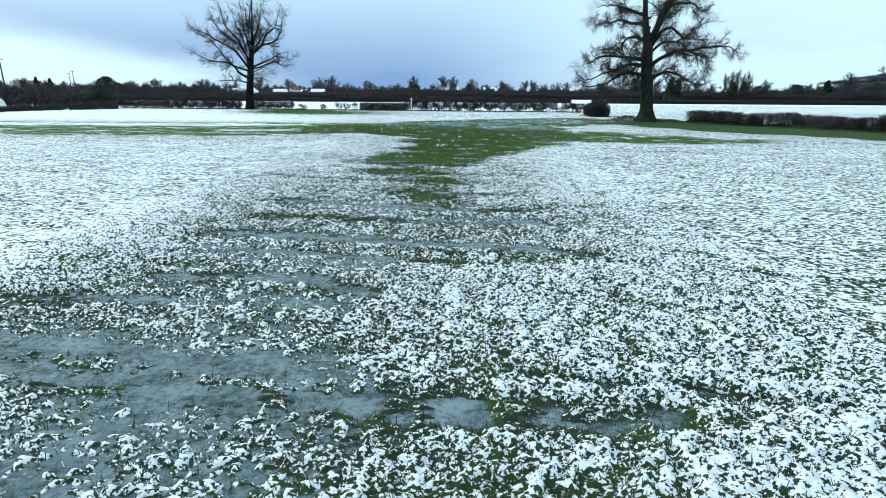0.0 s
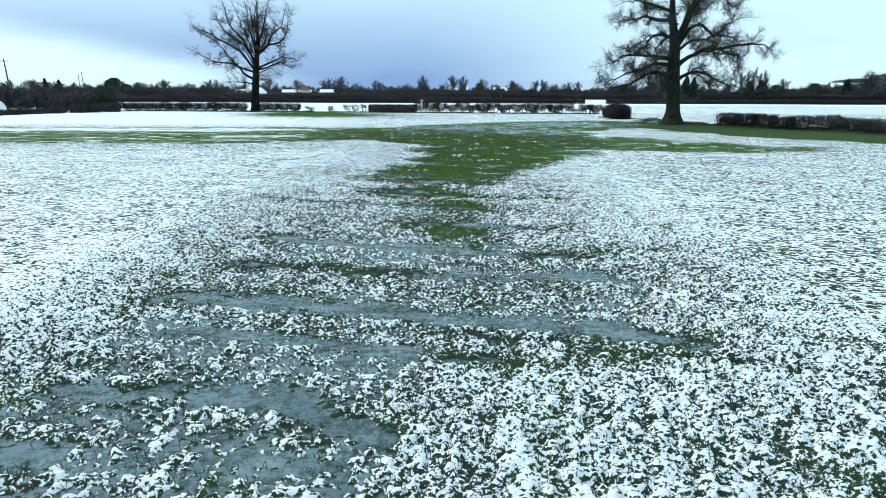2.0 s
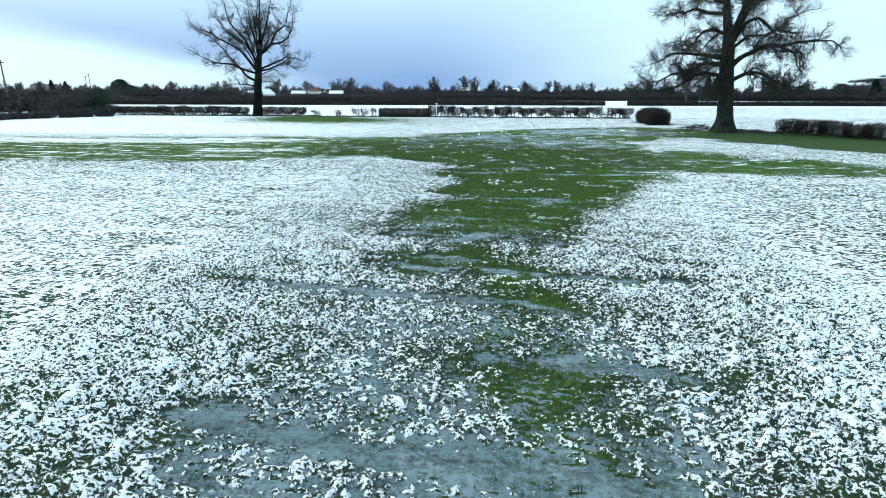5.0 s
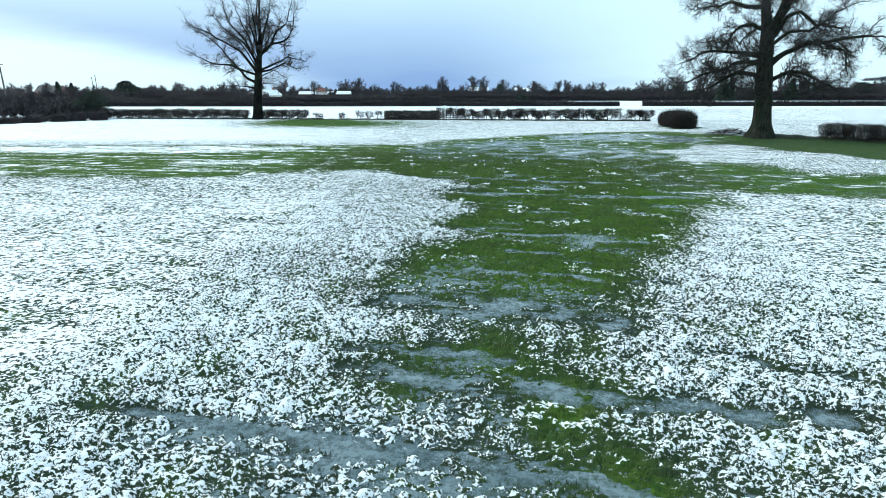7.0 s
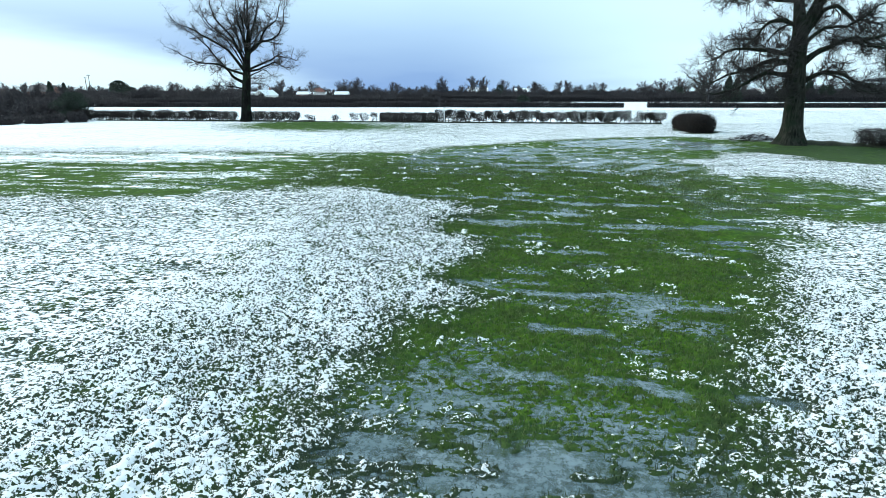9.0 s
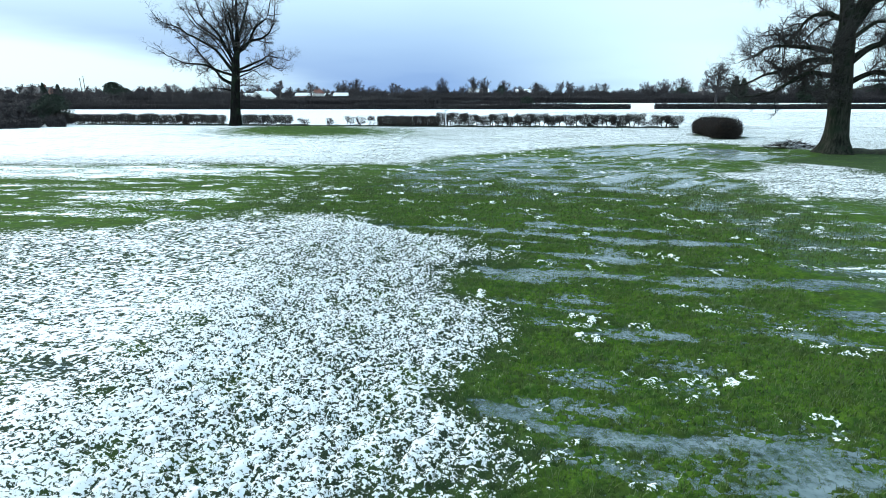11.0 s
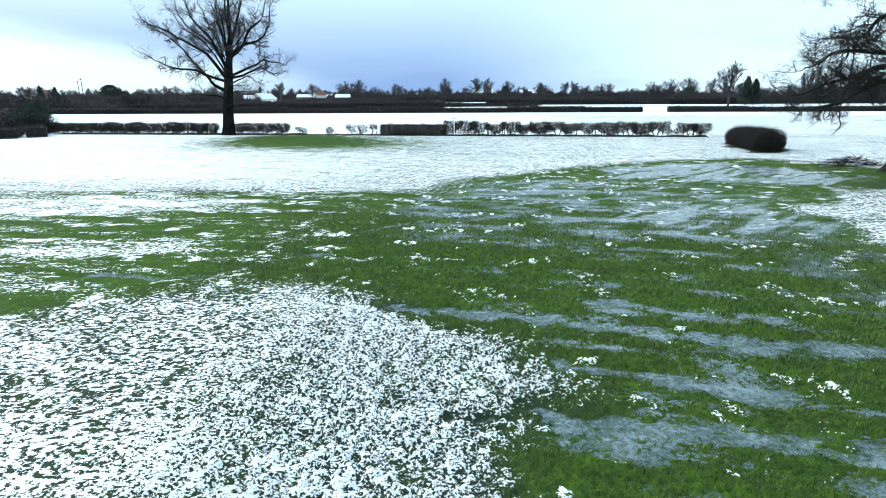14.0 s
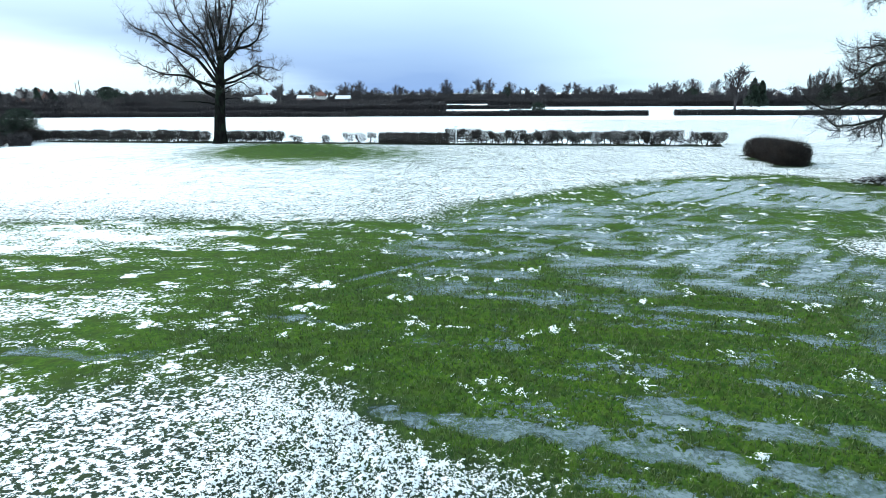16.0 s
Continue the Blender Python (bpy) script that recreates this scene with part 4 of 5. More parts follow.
def hedge_end():
    """The broad end of a hedge that runs away from the pool, clipped with rounded shoulders and rooted all along."""
    rng = np.random.default_rng(33)
    t = thing("clipped_hedge_end", pose(22.3, 74.0, 0, 0, 0, -5), "broad rounded end of a dense brown hedge beside the pool", "hedge")
    long = 8.0

    def put(n, skin):
        """Places in the hedge, or near its surface."""
        q = rng.uniform(-1, 1, (n * 4, 2))
        q[:, 1] = np.abs(q[:, 1])
        y = long * rng.random(n * 4) ** 1.15
        d = (np.abs(q) ** np.array([2.6, 3.0])).sum(1) + np.clip(1 - y / 1.3, 0, 1) ** 2 * 0.75
        keep = (d < 1) & (d > skin)
        q, y = q[keep][:n], y[keep][:n]
        lump = 1 + 0.07 * np.sin(2.1 * y) + 0.05 * np.sin(5.3 * y + 3 * q[:, 0])
        narrow = 1 - 0.25 * np.clip(1 - 2 * q[:, 1], 0, 1)
        return np.stack([q[:, 0] * 1.5 * lump * narrow, y, 0.04 + q[:, 1] * (1.80 - 0.03 * y) * lump], -1)

    c = put(15000, 0.15)
    d = rng.normal(0, 0.8, c.shape) + np.array([0, 0, 1.0]) + c * np.array([0.35, 0, 0])
    d /= np.linalg.norm(d, axis=1)[:, None]
    h = 0.45 * rng.uniform(0.5, 1.3, len(c))[:, None]
    p = np.stack([c - d * h / 2, c + rng.normal(0, 0.06, c.shape), c + d * h / 2], 1)
    p[:, :, 2] = np.maximum(p[:, :, 2], 0.02)
    part("crown", ribbons(p, 0.012 * rng.uniform(0.6, 1.4, len(c))), HEDGE, t)
    part("foliage", leaves(rng, put(9000, 0.1), 0.05), LEAF_BROWN, t, "withered brown leaves")
    q = put(1600, 0.55)
    q = q[q[:, 2] > 1.0]
    w = rng.normal(0, 0.4, q.shape) + np.array([0, 0, 1])
    part("new_growth", ribbons(np.stack([q, q + w * 0.2, q + w * rng.uniform(0.25, 0.5, (len(q), 1))], 1), np.full(len(q), 0.008)), HEDGE, t)
    for k in range(24):
        ln = limb_line(rng, (rng.uniform(-1, 1), rng.uniform(0.4, long - 0.5), -0.05), (rng.uniform(-.3, .3), rng.uniform(-.3, .3), 1), 1.4, 5, 0.15, 0)
        part("stem", tube(ln, np.linspace(0.07, 0.02, 6), 5), HEDGE, t)


hedge_end()


def brush_pile(place, turn, rx, ry, h, seed):
    rng = np.random.default_rng(seed)
    t = thing("brush_pile", pose(*place, 0, 0, turn), "low heap of cut branches dusted with snow", "brush pile")
    n = 700
    q = rng.normal(0, 0.45, (n, 2))
    z = h * np.exp(-(q ** 2).sum(1) * 1.2) * rng.uniform(0.3, 1, n)
    c = np.stack([q[:, 0] * rx, q[:, 1] * ry, z + 0.02], -1)
    d = rng.normal(0, 1, (n, 3)) * np.array([1, 0.6, 0.18])
    d /= np.linalg.norm(d, axis=1)[:, None]
    L = rng.uniform(0.3, 0.9, n)[:, None]
    pts = np.stack([c - d * L / 2, c + rng.normal(0, 0.04, c.shape), c + d * L / 2], 1)
    pts[:, :, 2] = np.maximum(pts[:, :, 2], 0.02)
    tagged(part("heap", ribbons(pts[: n // 2 + 150], rng.uniform(0.012, 0.03, n // 2 + 150)), HEDGE, t), kind="stuff")
    up = pts[n // 2 + 150:] + np.array([0, 0, 0.03])
    part("snow_crust", ribbons(up, rng.uniform(0.02, 0.035, len(up))), SNOW, t, "thin snow lying on the branches")


brush_pile((23.4, 65.6, 0.03), 8, 1.9, 0.9, 0.55, 51)


# ---- fence and marker post ----
def board(name, size, at, mat, parent, label="", turn=(0, 0, 0)):
    bm = bmesh.new()
    bmesh.ops.create_cube(bm, size=1)
    bmesh.ops.transform(bm, matrix=Matrix.Diagonal((*size, 1)), verts=bm.verts)
    bmesh.ops.bevel(bm, geom=bm.edges, offset=min(size) * 0.15, segments=1, affect="EDGES")
    ob = part(name, bm, mat, parent, label)
    ob.matrix_local = pose(*at, *turn)
    return ob


def rail_fence(x0, x1):
    y0, y1 = hedge_line(x0) - 0.15, hedge_line(x1) - 0.15
    t = thing("rail_fence", pose(x0, y0, 0, 0, 0, math.degrees(math.atan2(y1 - y0, x1 - x0))), "weathered post and rail fence in a hedge gap", "fence")
    d = math.hypot(x1 - x0, y1 - y0)
    n = round(d / 1.8)
    for k in range(n + 1):
        board("post", (0.11, 0.10, 1.25), (k * d / n, 0, 0.58), WOOD, t)
    for k in range(n):
        for h in (0.38, 0.72, 1.06):
            board("rail", (d / n + 0.08, 0.035, 0.09), ((k + 0.5) * d / n, -0.07, h), WOOD, t, "", (0, random.uniform(-0.8, 0.8), 0))


rail_fence(-8.4, -3.0)
rail_fence(-1.6, 0.2)


def marker_post():
    t = thing("marker_post", pose(-5.6, hedge_line(-5.6) - 0.45, 0), "slim white marker post with a short crosspiece", "post")
    board("shaft", (0.10, 0.10, 2.1), (0, 0, 1.02), WHITE, t)
    board("crosspiece", (0.42, 0.06, 0.13), (0, -0.02, 2.08), WHITE, t)
    board("base_block", (0.24, 0.24, 0.16), (0, 0, 0.05), WOOD, t)


marker_post()


# ---- the far fields ----
def far_hedge(seed, length, high, m, label, group):
    rng = np.random.default_rng(seed)
    t = thing("far_hedge", m, label, "hedge", group)
    n = int(length * 210)
    part("crown", sprays(rng, n, (length / 2, 0.8, 0.0, high), 0.6, 0.055, 0.7), FAR_TWIG, t)
    return t


def far_hedges():
    rng = np.random.default_rng(61)
    lab, g = "long low dark hedge between two snowy fields", "stretches of the far hedge"
    base = far_hedge(200, 20, 1.15, pose(-200, 172, 0), lab, g)
    for x in np.arange(-180.5, 300, 19.5):
        if 30 < x < 60:
            continue
        copy_thing(base, pose(x, 171.5 + 0.02 * x + rng.uniform(-0.4, 0.4), 0, 0, 0, rng.choice([0, 180])) @ Matrix.Diagonal((1, 1, rng.uniform(1.0, 1.4), 1)))
    copy_thing(base, pose(31.5, 172.3, 0, 0, 0, 1) @ Matrix.Diagonal((0.75, 1, 1.1, 1)))
    copy_thing(base, pose(55.5, 173, 0, 0, 0, 1) @ Matrix.Diagonal((1, 1, 1.2, 1)))
    for a0, a1, y, h in ((-0.95, -0.12, 205, 2.0), (-0.30, 0.10, 232, 1.6), (0.05, 0.95, 262, 2.2), (-0.9, 0.9, 330, 2.6)):
        for x in np.arange(a0 * y, a1 * y, 24):
            copy_thing(base, pose(x, y + rng.uniform(-3, 3), 0, 0, 0, rng.uniform(-2, 2)) @ Matrix.Diagonal((1.3, 1.6, h / 1.15 * rng.uniform(0.8, 1.2), 1)))


far_hedges()


def far_tree(seed, high, wide, m, label, group, round_top=0.0):
    """A leafless tree seen from afar."""
    rng = np.random.default_rng(seed)
    t = thing("far_bare_tree", m, label, "tree", group)
    part("trunk", tube(bend([(0, 0, -0.2), (0.1, 0, high * 0.3), (0, 0.1, high * 0.75)], 6), np.linspace(0.03, 0.008, 6) * high, 6), FAR_TWIG, t)
    lines = []
    for k in range(18):
        a = k * 2.4 + rng.uniform(-0.3, 0.3)
        h0 = high * rng.uniform(0.16, 0.6)
        up = rng.uniform(-0.25, 0.7) if h0 < high * 0.35 else rng.uniform(0.2, 1.5)
        far, tip = wide * 0.40 * math.cos(up), high * (0.56 + 0.30 * math.sin(up))
        lines.append(bend([(0, 0, h0), (math.cos(a) * far * 0.45, math.sin(a) * far * 0.45, h0 * 0.5 + tip * 0.5), (math.cos(a) * far, math.sin(a) * far, tip)], 7))
    lines = np.array(lines) + rng.normal(0, 0.012 * high, (18, 7, 3)) * np.linspace(0, 1, 7)[None, :, None]
    radii = np.tile(np.linspace(0.011, 0.004, 7) * high, (18, 1))
    made = [tubes(lines, radii, 4)]
    for gap, reach, thick in ((0.038, 0.17, 0.0036), (0.026, 0.09, 0.0026)):
        lines, radii = offshoots(rng, lines, radii, gap * high, reach * high, 3, 0.22, 0.35, 0.2)
        radii = np.full(radii.shape, thick * high)
        made.append(tubes(lines, radii, 3))
    part("crown", gather(made), FAR_TWIG, t)
    return t


def far_evergreen(seed, high, wide, m, label, group, pointed=True, n=2600, leaf=0.045):
    rng = np.random.default_rng(seed)
    t = thing("far_evergreen", m, label, "tree", group)
    part("trunk", tube([(0, 0, -0.2), (0, 0, high * 0.5), (0, 0, high * 0.9)], np.array([0.03, 0.02, 0.008]) * high, 6), FAR_TWIG, t)
    f = rng.random(n) ** 0.8
    if pointed:
        r = wide / 2 * (1 - f) ** 0.8 + 0.03 * wide
    else:
        r = wide / 2 * np.sqrt(np.clip(1 - (2 * f - 0.9) ** 2 / 1.25, 0.03, 1))
    a = rng.uniform(0, 2 * np.pi, n)
    lump = 1 + 0.22 * np.sin(3 * a + 9 * f + seed) + 0.15 * np.sin(5 * a - 14 * f)
    q = r * lump * np.sqrt(rng.uniform(0.25, 1, n))
    c = np.stack([np.cos(a) * q, np.sin(a) * q, high * (0.04 + 0.96 * f)], -1)
    part("foliage", leaves(rng, c, high * leaf), EVERGREEN, t)
    return t


def scrub(seed, high, wide, m, label, group, name="far_thicket"):
    rng = np.random.default_rng(seed)
    t = thing(name, m, label, "thicket", group)
    n = 1000
    x = rng.uniform(-wide / 2, wide / 2, n)
    top = high * (0.72 + 0.2 * np.sin(x * 0.9 + seed) + 0.12 * np.sin(x * 2.3)) * np.sqrt(np.clip(1 - (2 * x / wide) ** 4, 0.05, 1))
    z = top * rng.random(n) ** 0.6
    c = np.stack([x, rng.uniform(-1.8, 1.8, n), z], -1)
    d = rng.normal(0, 0.7, (n, 3)) + np.array([0, 0, 1.0])
    d /= np.linalg.norm(d, axis=1)[:, None]
    h = high * 0.28 * rng.uniform(0.5, 1.2, n)[:, None]
    part("crown", ribbons(np.stack([c - d * h / 2, c + rng.normal(0, 0.1, c.shape), c + d * h / 2], 1), 0.06 * rng.uniform(0.6, 1.4, n)), FAR_TWIG, t)
    part("foliage", leaves(rng, c * np.array([1, 1, 0.86]), 0.30), FAR_TWIG, t)
    return t


def at_bearing(a, d):
    return (-2.8 + d * a, 28.5 + d, 0.0)


def distance():
    rng = np.random.default_rng(71)
    lt, le, ls = "leafless tree in the far tree line", "dark evergreen among the far trees", "brown leafless thicket behind the snowy fields"
    gt, ge, gs = "trees of the far tree line", "far evergreens", "far thickets"
    T = [far_tree(300 + k, 10.0, (9, 7, 11, 6)[k], pose(*at_bearing(b, d)) @ Matrix.Scale(s, 4), lt, gt) for k, (b, d, s) in enumerate(((0.107, 420, 1.35), (0.165, 430, 1.38), (0.212, 400, 1.15), (-0.15, 430, 1.3)))]
    E = [far_evergreen(320, 10.0, 5.5, pose(*at_bearing(0.462, 220)) @ Matrix.Scale(1.02, 4), le, ge), far_evergreen(321, 10.0, 9.0, pose(*at_bearing(-0.683, 215)) @ Matrix.Scale(0.86, 4), le, ge, False)]
    S = [scrub(340 + k, 6.0, 16.0, pose(*at_bearing(-0.62 + 0.06 * k, 190)), ls, gs) for k in range(3)]

    def tree(a, d, h, kind=None):
        k = rng.integers(4) if kind is None else kind
        copy_thing(T[k], pose(*at_bearing(a, d), 0, 0, rng.uniform(0, 360)) @ Matrix.Scale(h / 10, 4))

    def green(a, d, h, kind=None, w=1.0):
        k = rng.integers(2) if kind is None else kind
        copy_thing(E[k], pose(*at_bearing(a, d), 0, 0, rng.uniform(0, 360)) @ Matrix.Diagonal((w * h / 10, w * h / 10, h / 10, 1)))

    def bush(a, d, h, w=1.0):
        copy_thing(S[rng.integers(3)], pose(*at_bearing(a, d), 0, 0, rng.choice([0, 180]) + rng.uniform(-8, 8)) @ Matrix.Diagonal((w, 1, h / 6, 1)))

    # trees that stand out
    for a, d, h, k in ((0.435, 181, 10.6, 1), (-0.06, 425, 13, 3), (-0.005, 430, 12.5, 1), (0.015, 420, 12.8, 3), (0.05, 430, 11, 0), (-0.24, 400, 12.4, 2), (-0.215, 405, 11.8, 0),
                       (-0.30, 380, 9.5, 0), (-0.36, 300, 8.6, 1), (0.33, 400, 12.5, 2), (0.36, 405, 12, 0), (0.30, 410, 11, 2), (0.40, 420, 11, 1), (0.10, 180, 3.6, 0)):
        tree(a, d, h, k)
    for a, d, h, k, w in ((0.475, 222, 9.2, 0, 1.1), (-0.695, 225, 7.6, 0, 1.2), (-0.66, 220, 7.2, 1, 1.0), (-0.79, 240, 8.0, 0, 1.0), (-0.82, 235, 8.5, 0, 0.9), (0.58, 235, 8.4, 0, 1.4), (0.60, 240, 8.8, 0, 1.2),
                          (0.63, 238, 8.0, 1, 1.0), (0.70, 250, 9.0, 1, 1.0), (0.76, 250, 9.5, 0, 1.3), (0.85, 260, 8.5, 1, 1.0), (0.10, 146, 3.9, 1, 1.1), (0.36, 395, 9, 1, 1.2), (0.045, 415, 10.5, 1, 0.8)):
        green(a, d, h, k, w)
    for x, y, h, k in ((196, 246, 16, 2), (204, 250, 14, 0), (186, 262, 11, 3)):
        copy_thing(T[k], pose(x, y, 0, 0, 0, 40 * k) @ Matrix.Scale(h / 10, 4))
    for k in range(5):
        copy_thing(T[1], pose(*at_bearing(0.553 + 0.011 * k, 272), 0, 0, 70 * k) @ Matrix.Diagonal((0.5, 0.5, 1.05 + 0.1 * (k % 3), 1)))
    # belts of trees and scrub
    for k in range(120):
        a = -0.95 + 1.95 * (k + rng.random()) / 120
        tree(a, rng.uniform(400, 520), rng.uniform(6.0, 10.0))
    for k in range(120):
        a = -0.95 + 1.95 * (k + rng.random()) / 120
        bush(a, rng.uniform(370, 480), rng.uniform(5.5, 8.2), 1.5)
    for k in range(26):
        bush(-0.98 + 0.56 * (k + rng.random()) / 26, rng.uniform(170, 215), rng.uniform(3.6, 6.0))
        bush(0.42 + 0.6 * (k + rng.random()) / 26, rng.uniform(225, 270), rng.uniform(4.5, 7.0))
    for k in range(16):
        tree(0.5 + 0.5 * (k + rng.random()) / 16, rng.uniform(260, 320), rng.uniform(6, 8.5))
        tree(-1.0 + 0.55 * (k + rng.random()) / 16, rng.uniform(230, 300), rng.uniform(5, 7.5))
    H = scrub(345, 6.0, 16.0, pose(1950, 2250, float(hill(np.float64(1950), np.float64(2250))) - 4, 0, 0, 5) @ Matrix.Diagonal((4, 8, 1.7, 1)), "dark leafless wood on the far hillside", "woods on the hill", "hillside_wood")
    # swaps in the bluish twigs that carry the haze in their colour
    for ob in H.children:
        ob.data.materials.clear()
        ob.data.materials.append(HILL_WOOD_HAZED)
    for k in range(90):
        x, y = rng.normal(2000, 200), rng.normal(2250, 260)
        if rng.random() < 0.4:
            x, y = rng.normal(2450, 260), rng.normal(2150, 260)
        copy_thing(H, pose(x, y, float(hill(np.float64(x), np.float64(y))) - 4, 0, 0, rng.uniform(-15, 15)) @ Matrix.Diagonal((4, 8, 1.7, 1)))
    for k in range(12):
        bush(-0.45 + 0.36 * (k + rng.random()) / 12, rng.uniform(215, 300), rng.uniform(2.2, 3.4))


distance()


# thick growth where the hedge meets the far corner of the field
def corner_growth():
    rng = np.random.default_rng(83)
    lab, g = "dark evergreen bush in the hedge corner", "bushes in the hedge corner"
    e = far_evergreen(400, 5.2, 5.5, pose(-62.5, 97.5, 0) @ Matrix.Scale(0.8, 4), lab, g, False, 14000, 0.02)
    copy_thing(e, pose(-66.5, 99.5, 0, 0, 0, 70) @ Matrix.Scale(0.65, 4))
    s = scrub(401, 3.0, 10.0, pose(-66, 97.2, 0, 0, 0, 8), "low bare brambles along the field corner", "brambles in the corner")
    for x, y, w, h, turn in ((-58.5, 92.4, 0.6, 0.55, -50), (-60.2, 90.4, 0.6, 0.48, -52), (-63.0, 86.0, 0.6, 0.40, -65), (-64.8, 80.8, 0.6, 0.36, -75), (-65.8, 75.4, 0.6, 0.34, -80), (-66.3, 69.5, 0.6, 0.36, -80), (-61.6, 88.6, 0.6, 0.42, -60), (-64.0, 83.6, 0.6, 0.33, -70), (-65.2, 78.2, 0.6, 0.30, -80), (-66.0, 72.5, 0.6, 0.32, -80),
                             (-75, 102, 1.2, 1.2, 10), (-85, 106, 1.3, 1.5, 0), (-96, 110, 1.4, 1.7, 5), (-70, 101, 1.0, 1.1, 0)):
        copy_thing(s, pose(x, y, 0, 0, 0, turn + rng.uniform(-5, 5)) @ Matrix.Diagonal((w, 0.6 if h < 1 else 1, h, 1)))


corner_growth()


# ---- houses ----
def house(a, d, size, roof_h, wall, roof, turn, label, snow=True, chimney=True, floor=-0.1):
    """size: length, depth, height of the walls."""
    L, D, H = size
    t = thing("house", pose(*at_bearing(a, d), 0, 0, turn) @ Matrix.Translation((0, 0, floor)), label, "house")
    bm = bmesh.new()
    pts = [(-L / 2, -D / 2, 0), (L / 2, -D / 2, 0), (L / 2, D / 2, 0), (-L / 2, D / 2, 0), (-L / 2, -D / 2, H), (L / 2, -D / 2, H), (L / 2, D / 2, H), (-L / 2, D / 2, H), (-L / 2, 0, H + roof_h), (L / 2, 0, H + roof_h)]
    v = [bm.verts.new(p) for p in pts]
    for f in ((0, 1, 5, 4), (1, 2, 6, 9, 5), (2, 3, 7, 6), (3, 0, 4, 8, 7)):
        bm.faces.new([v[i] for i in f])
    part("wall", bm, wall, t)
    slope = math.degrees(math.atan2(roof_h, D / 2))
    span = math.hypot(D / 2, roof_h) + 0.4
    for s in (-1, 1):
        r = board("roof", (L + 0.6, span, 0.16), (0, s * (D / 4 + 0.12), H + roof_h / 2 + 0.02), SNOW if snow else roof, t, "roof slope under snow" if snow else "", (-s * slope, 0, 0))
    if chimney:
        c = board("chimney", (0.9, 0.7, 1.6), (L * 0.32, 0, H + roof_h + 0.3), BRICK, t)
        board("chimney_pot", (0.3, 0.3, 0.5), (0, 0, 1.0), TILE_RED, c)
    n = max(2, int(L / 3))
    for k in range(n):
        for z in ((1.5, 4.0) if H > 4 else (1.5,)):
            w = board("window", (1.1, 0.08, 1.2), (-L / 2 + (k + 0.5) * L / n, -D / 2 - 0.03, z), WHITE, t)
            board("pane", (0.9, 0.04, 1.0), (0, -0.04, 0), PANE, w)
    return t


house(-0.290, 400, (9, 7, 4.2), 2.6, RENDERED, TILE_RED, 62, "pale rendered house with a red roof and chimney", snow=False)
house(-0.312, 395, (12, 7, 2.6), 1.8, BRICK, SLATE, 4, "low brick outbuilding with a snowy roof", chimney=False)
house(-0.262, 398, (9, 6, 2.6), 1.7, BRICK, SLATE, -6, "low brick shed with a snow covered roof", chimney=False)
house(-0.245, 330, (8, 6, 2.8), 1.6, WOOD, SLATE, 5, "wooden field barn with a snowy roof", chimney=False)
house(-0.392, 255, (9, 7, 2.8), 2.3, RENDERED, SLATE, 68, "white gabled house among bare trees")
house(-0.415, 262, (7, 6, 2.6), 1.6, RENDERED, SLATE, 5, "low white house with a snowy roof", chimney=False)
house(-0.83, 250, (11, 8, 4.4), 2.8, BRICK, SLATE, 10, "dark roofed brick house behind evergreens", snow=False)
house(0.005, 450, (16, 9, 5.0), 2.6, RENDERED, SLATE, 3, "long pale house with a snowy roof")
house(0.085, 460, (13, 8, 4.6), 2.4, RENDERED, SLATE, -4, "pale terraced house with a snowy roof")
house(0.405, 440, (12, 8, 5.0), 3.0, RENDERED, SLATE, 12, "white house with a snow covered roof")
house(0.425, 450, (10, 8, 4.8), 3.0, BRICK, SLATE, -8, "brick house with a snow covered roof")
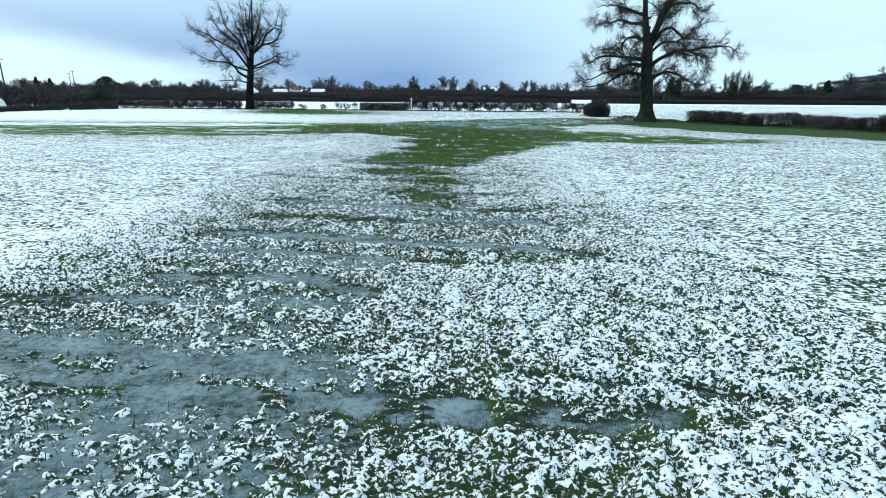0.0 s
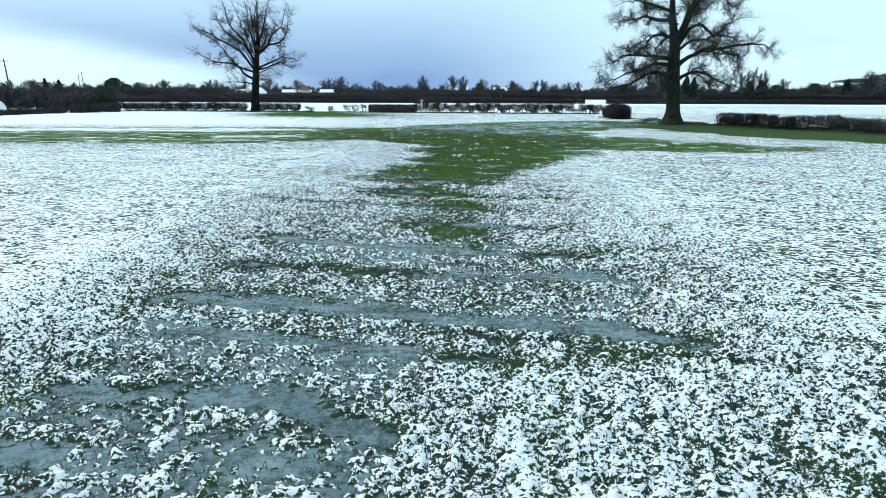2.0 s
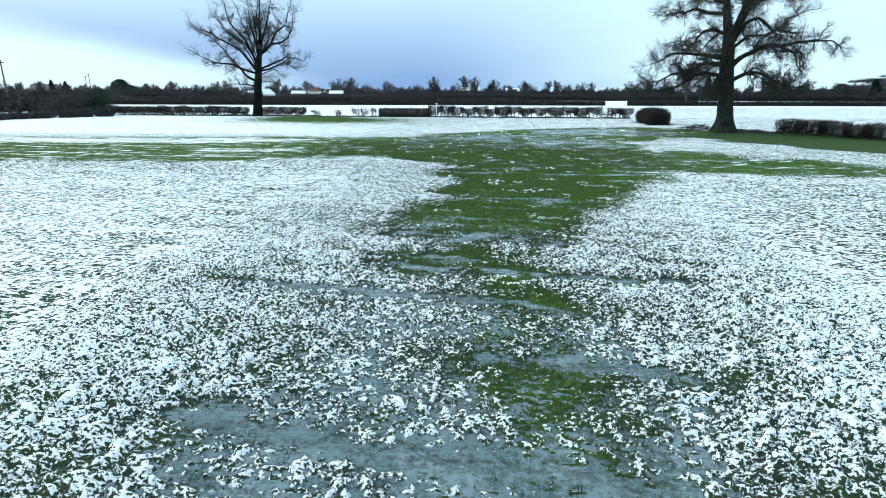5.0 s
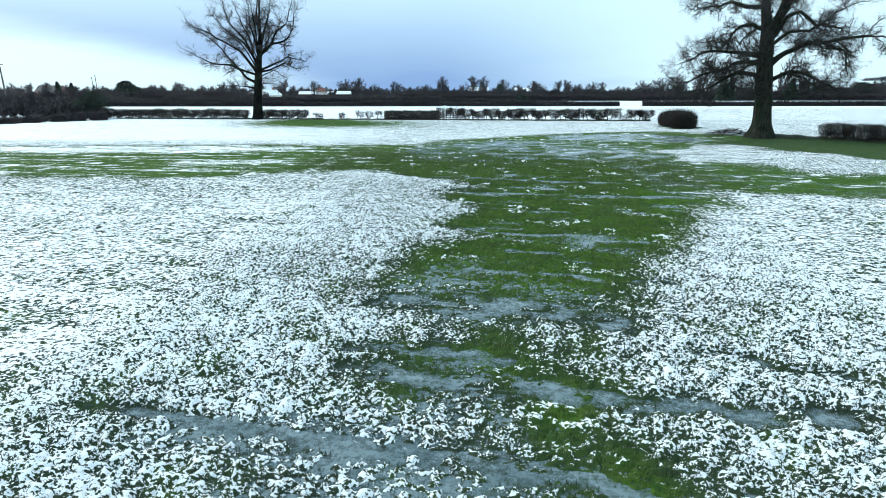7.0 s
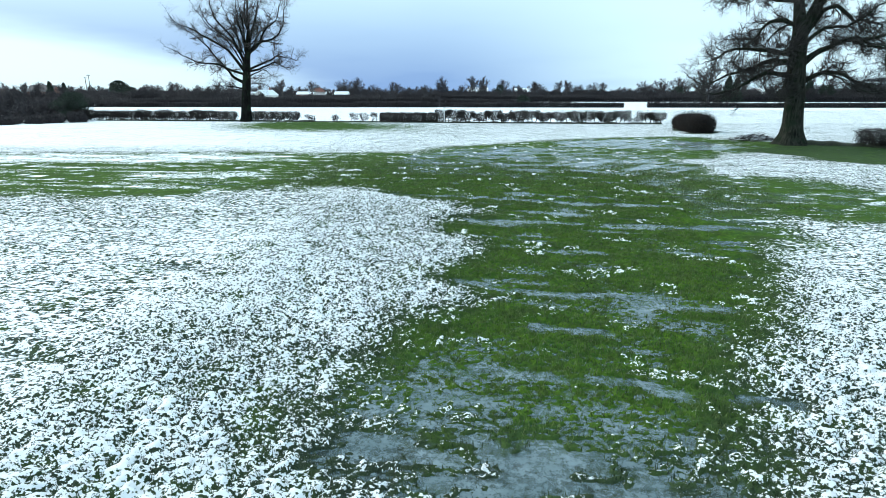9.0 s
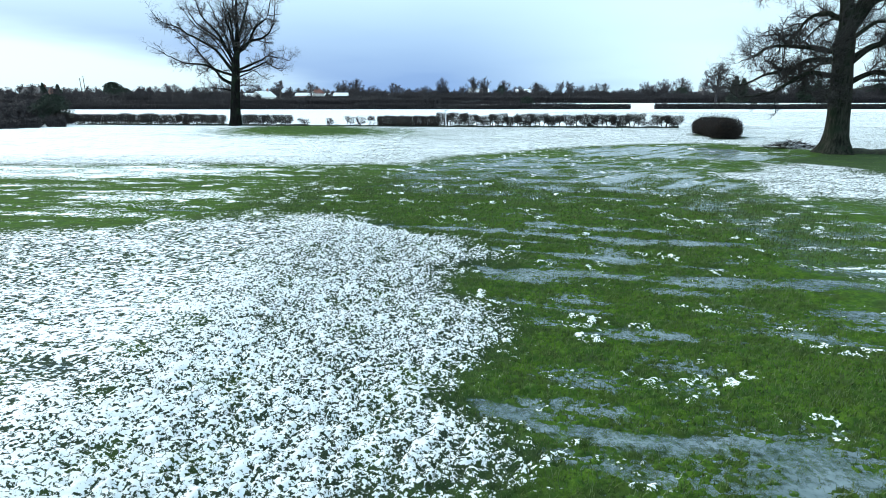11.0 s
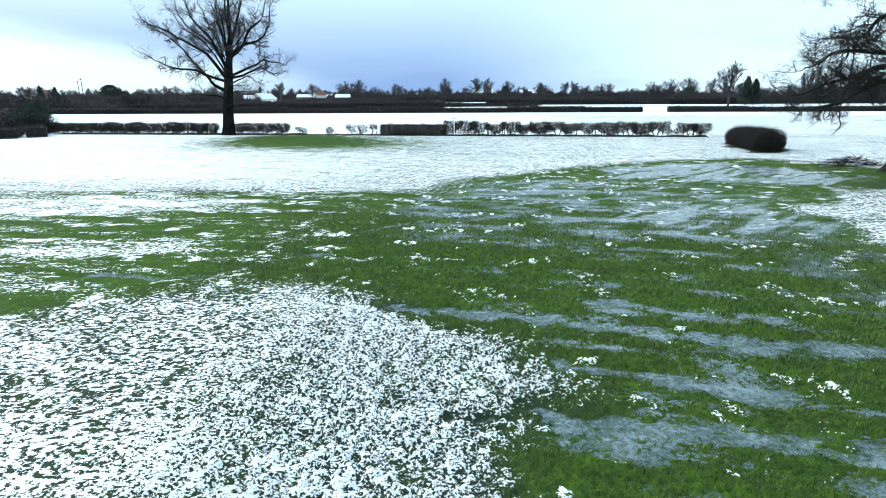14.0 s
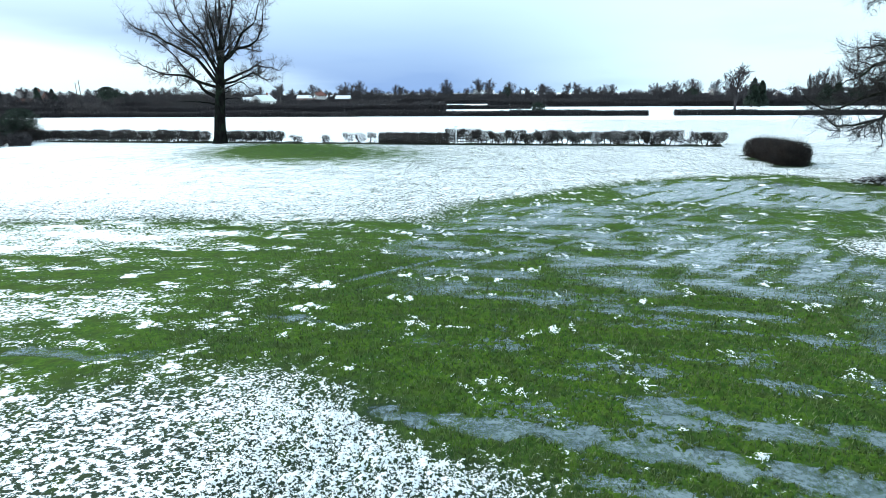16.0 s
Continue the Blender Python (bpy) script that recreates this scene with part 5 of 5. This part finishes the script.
house(0.52, 330, (12, 8, 4.0), 2.4, RENDERED, SLATE, 6, "pale farmhouse with a snowy roof behind an oak")


def mast(a, d, h):
    t = thing("utility_pole", pose(*at_bearing(a, d)), "thin wooden utility pole above the tree line", "pole", "utility poles")
    part("shaft", tube([(0, 0, -0.2), (0, 0, h * 0.5), (0, 0, h)], [0.22, 0.18, 0.12], 8), WOOD, t)
    board("crossarm", (1.8, 0.14, 0.14), (0, 0, h - 0.5), WOOD, t)


mast(-0.735, 260, 12.5)
mast(-0.742, 262, 11.5)
mast(-0.36, 250, 9.5)
mast(-1.003, 106.5, 10.7)


# ---- white shelter in the corner of the field ----
def shelter(x, y, turn):
    """A small half-round animal shelter of white plastic with an open dark front."""
    t = thing("field_shelter", pose(x, y, 0, 0, 0, turn), "white half-round plastic field shelter with an open front", "shelter")
    n, r, depth = 20, 1.15, 2.2
    a = np.linspace(0, np.pi, n)
    rings = []
    for yy, k in ((-depth / 2, 1.0), (depth / 2, 1.0), (depth / 2, 0.94), (-depth / 2, 0.94)):
        rings.append(np.stack([np.cos(a) * r * k, np.full(n, yy), 0.02 + np.sin(a) * 1.9 * k], -1))
    v = np.stack(rings, 0)
    i = np.arange(4 * n).reshape(4, n)
    j = np.roll(i, -1, axis=0)
    f = np.stack([i[:, :-1], i[:, 1:], j[:, 1:], j[:, :-1]], -1).reshape(-1, 4)
    part("shell", (v.reshape(-1, 3), f), WHITE, t)
    bm = bmesh.new()
    ring = [bm.verts.new((math.cos(q) * r * 0.95, depth / 2 - 0.06, 0.02 + math.sin(q) * 1.9 * 0.95)) for q in a]
    back = [bm.verts.new((p.co.x, p.co.y - 0.05, p.co.z)) for p in ring]
    bm.faces.new(ring)
    bm.faces.new(back[::-1])
    part("back_wall", bm, WHITE, t)
    for k in (-0.55, 0.0, 0.55):
        line = [(math.cos(q) * r * 1.005, k, 0.02 + math.sin(q) * 1.9 * 1.005) for q in a]
        part("rib", tube(line, np.full(n, 0.03), 5), WOOD, t)


shelter(-74.6, 88.4, 215)
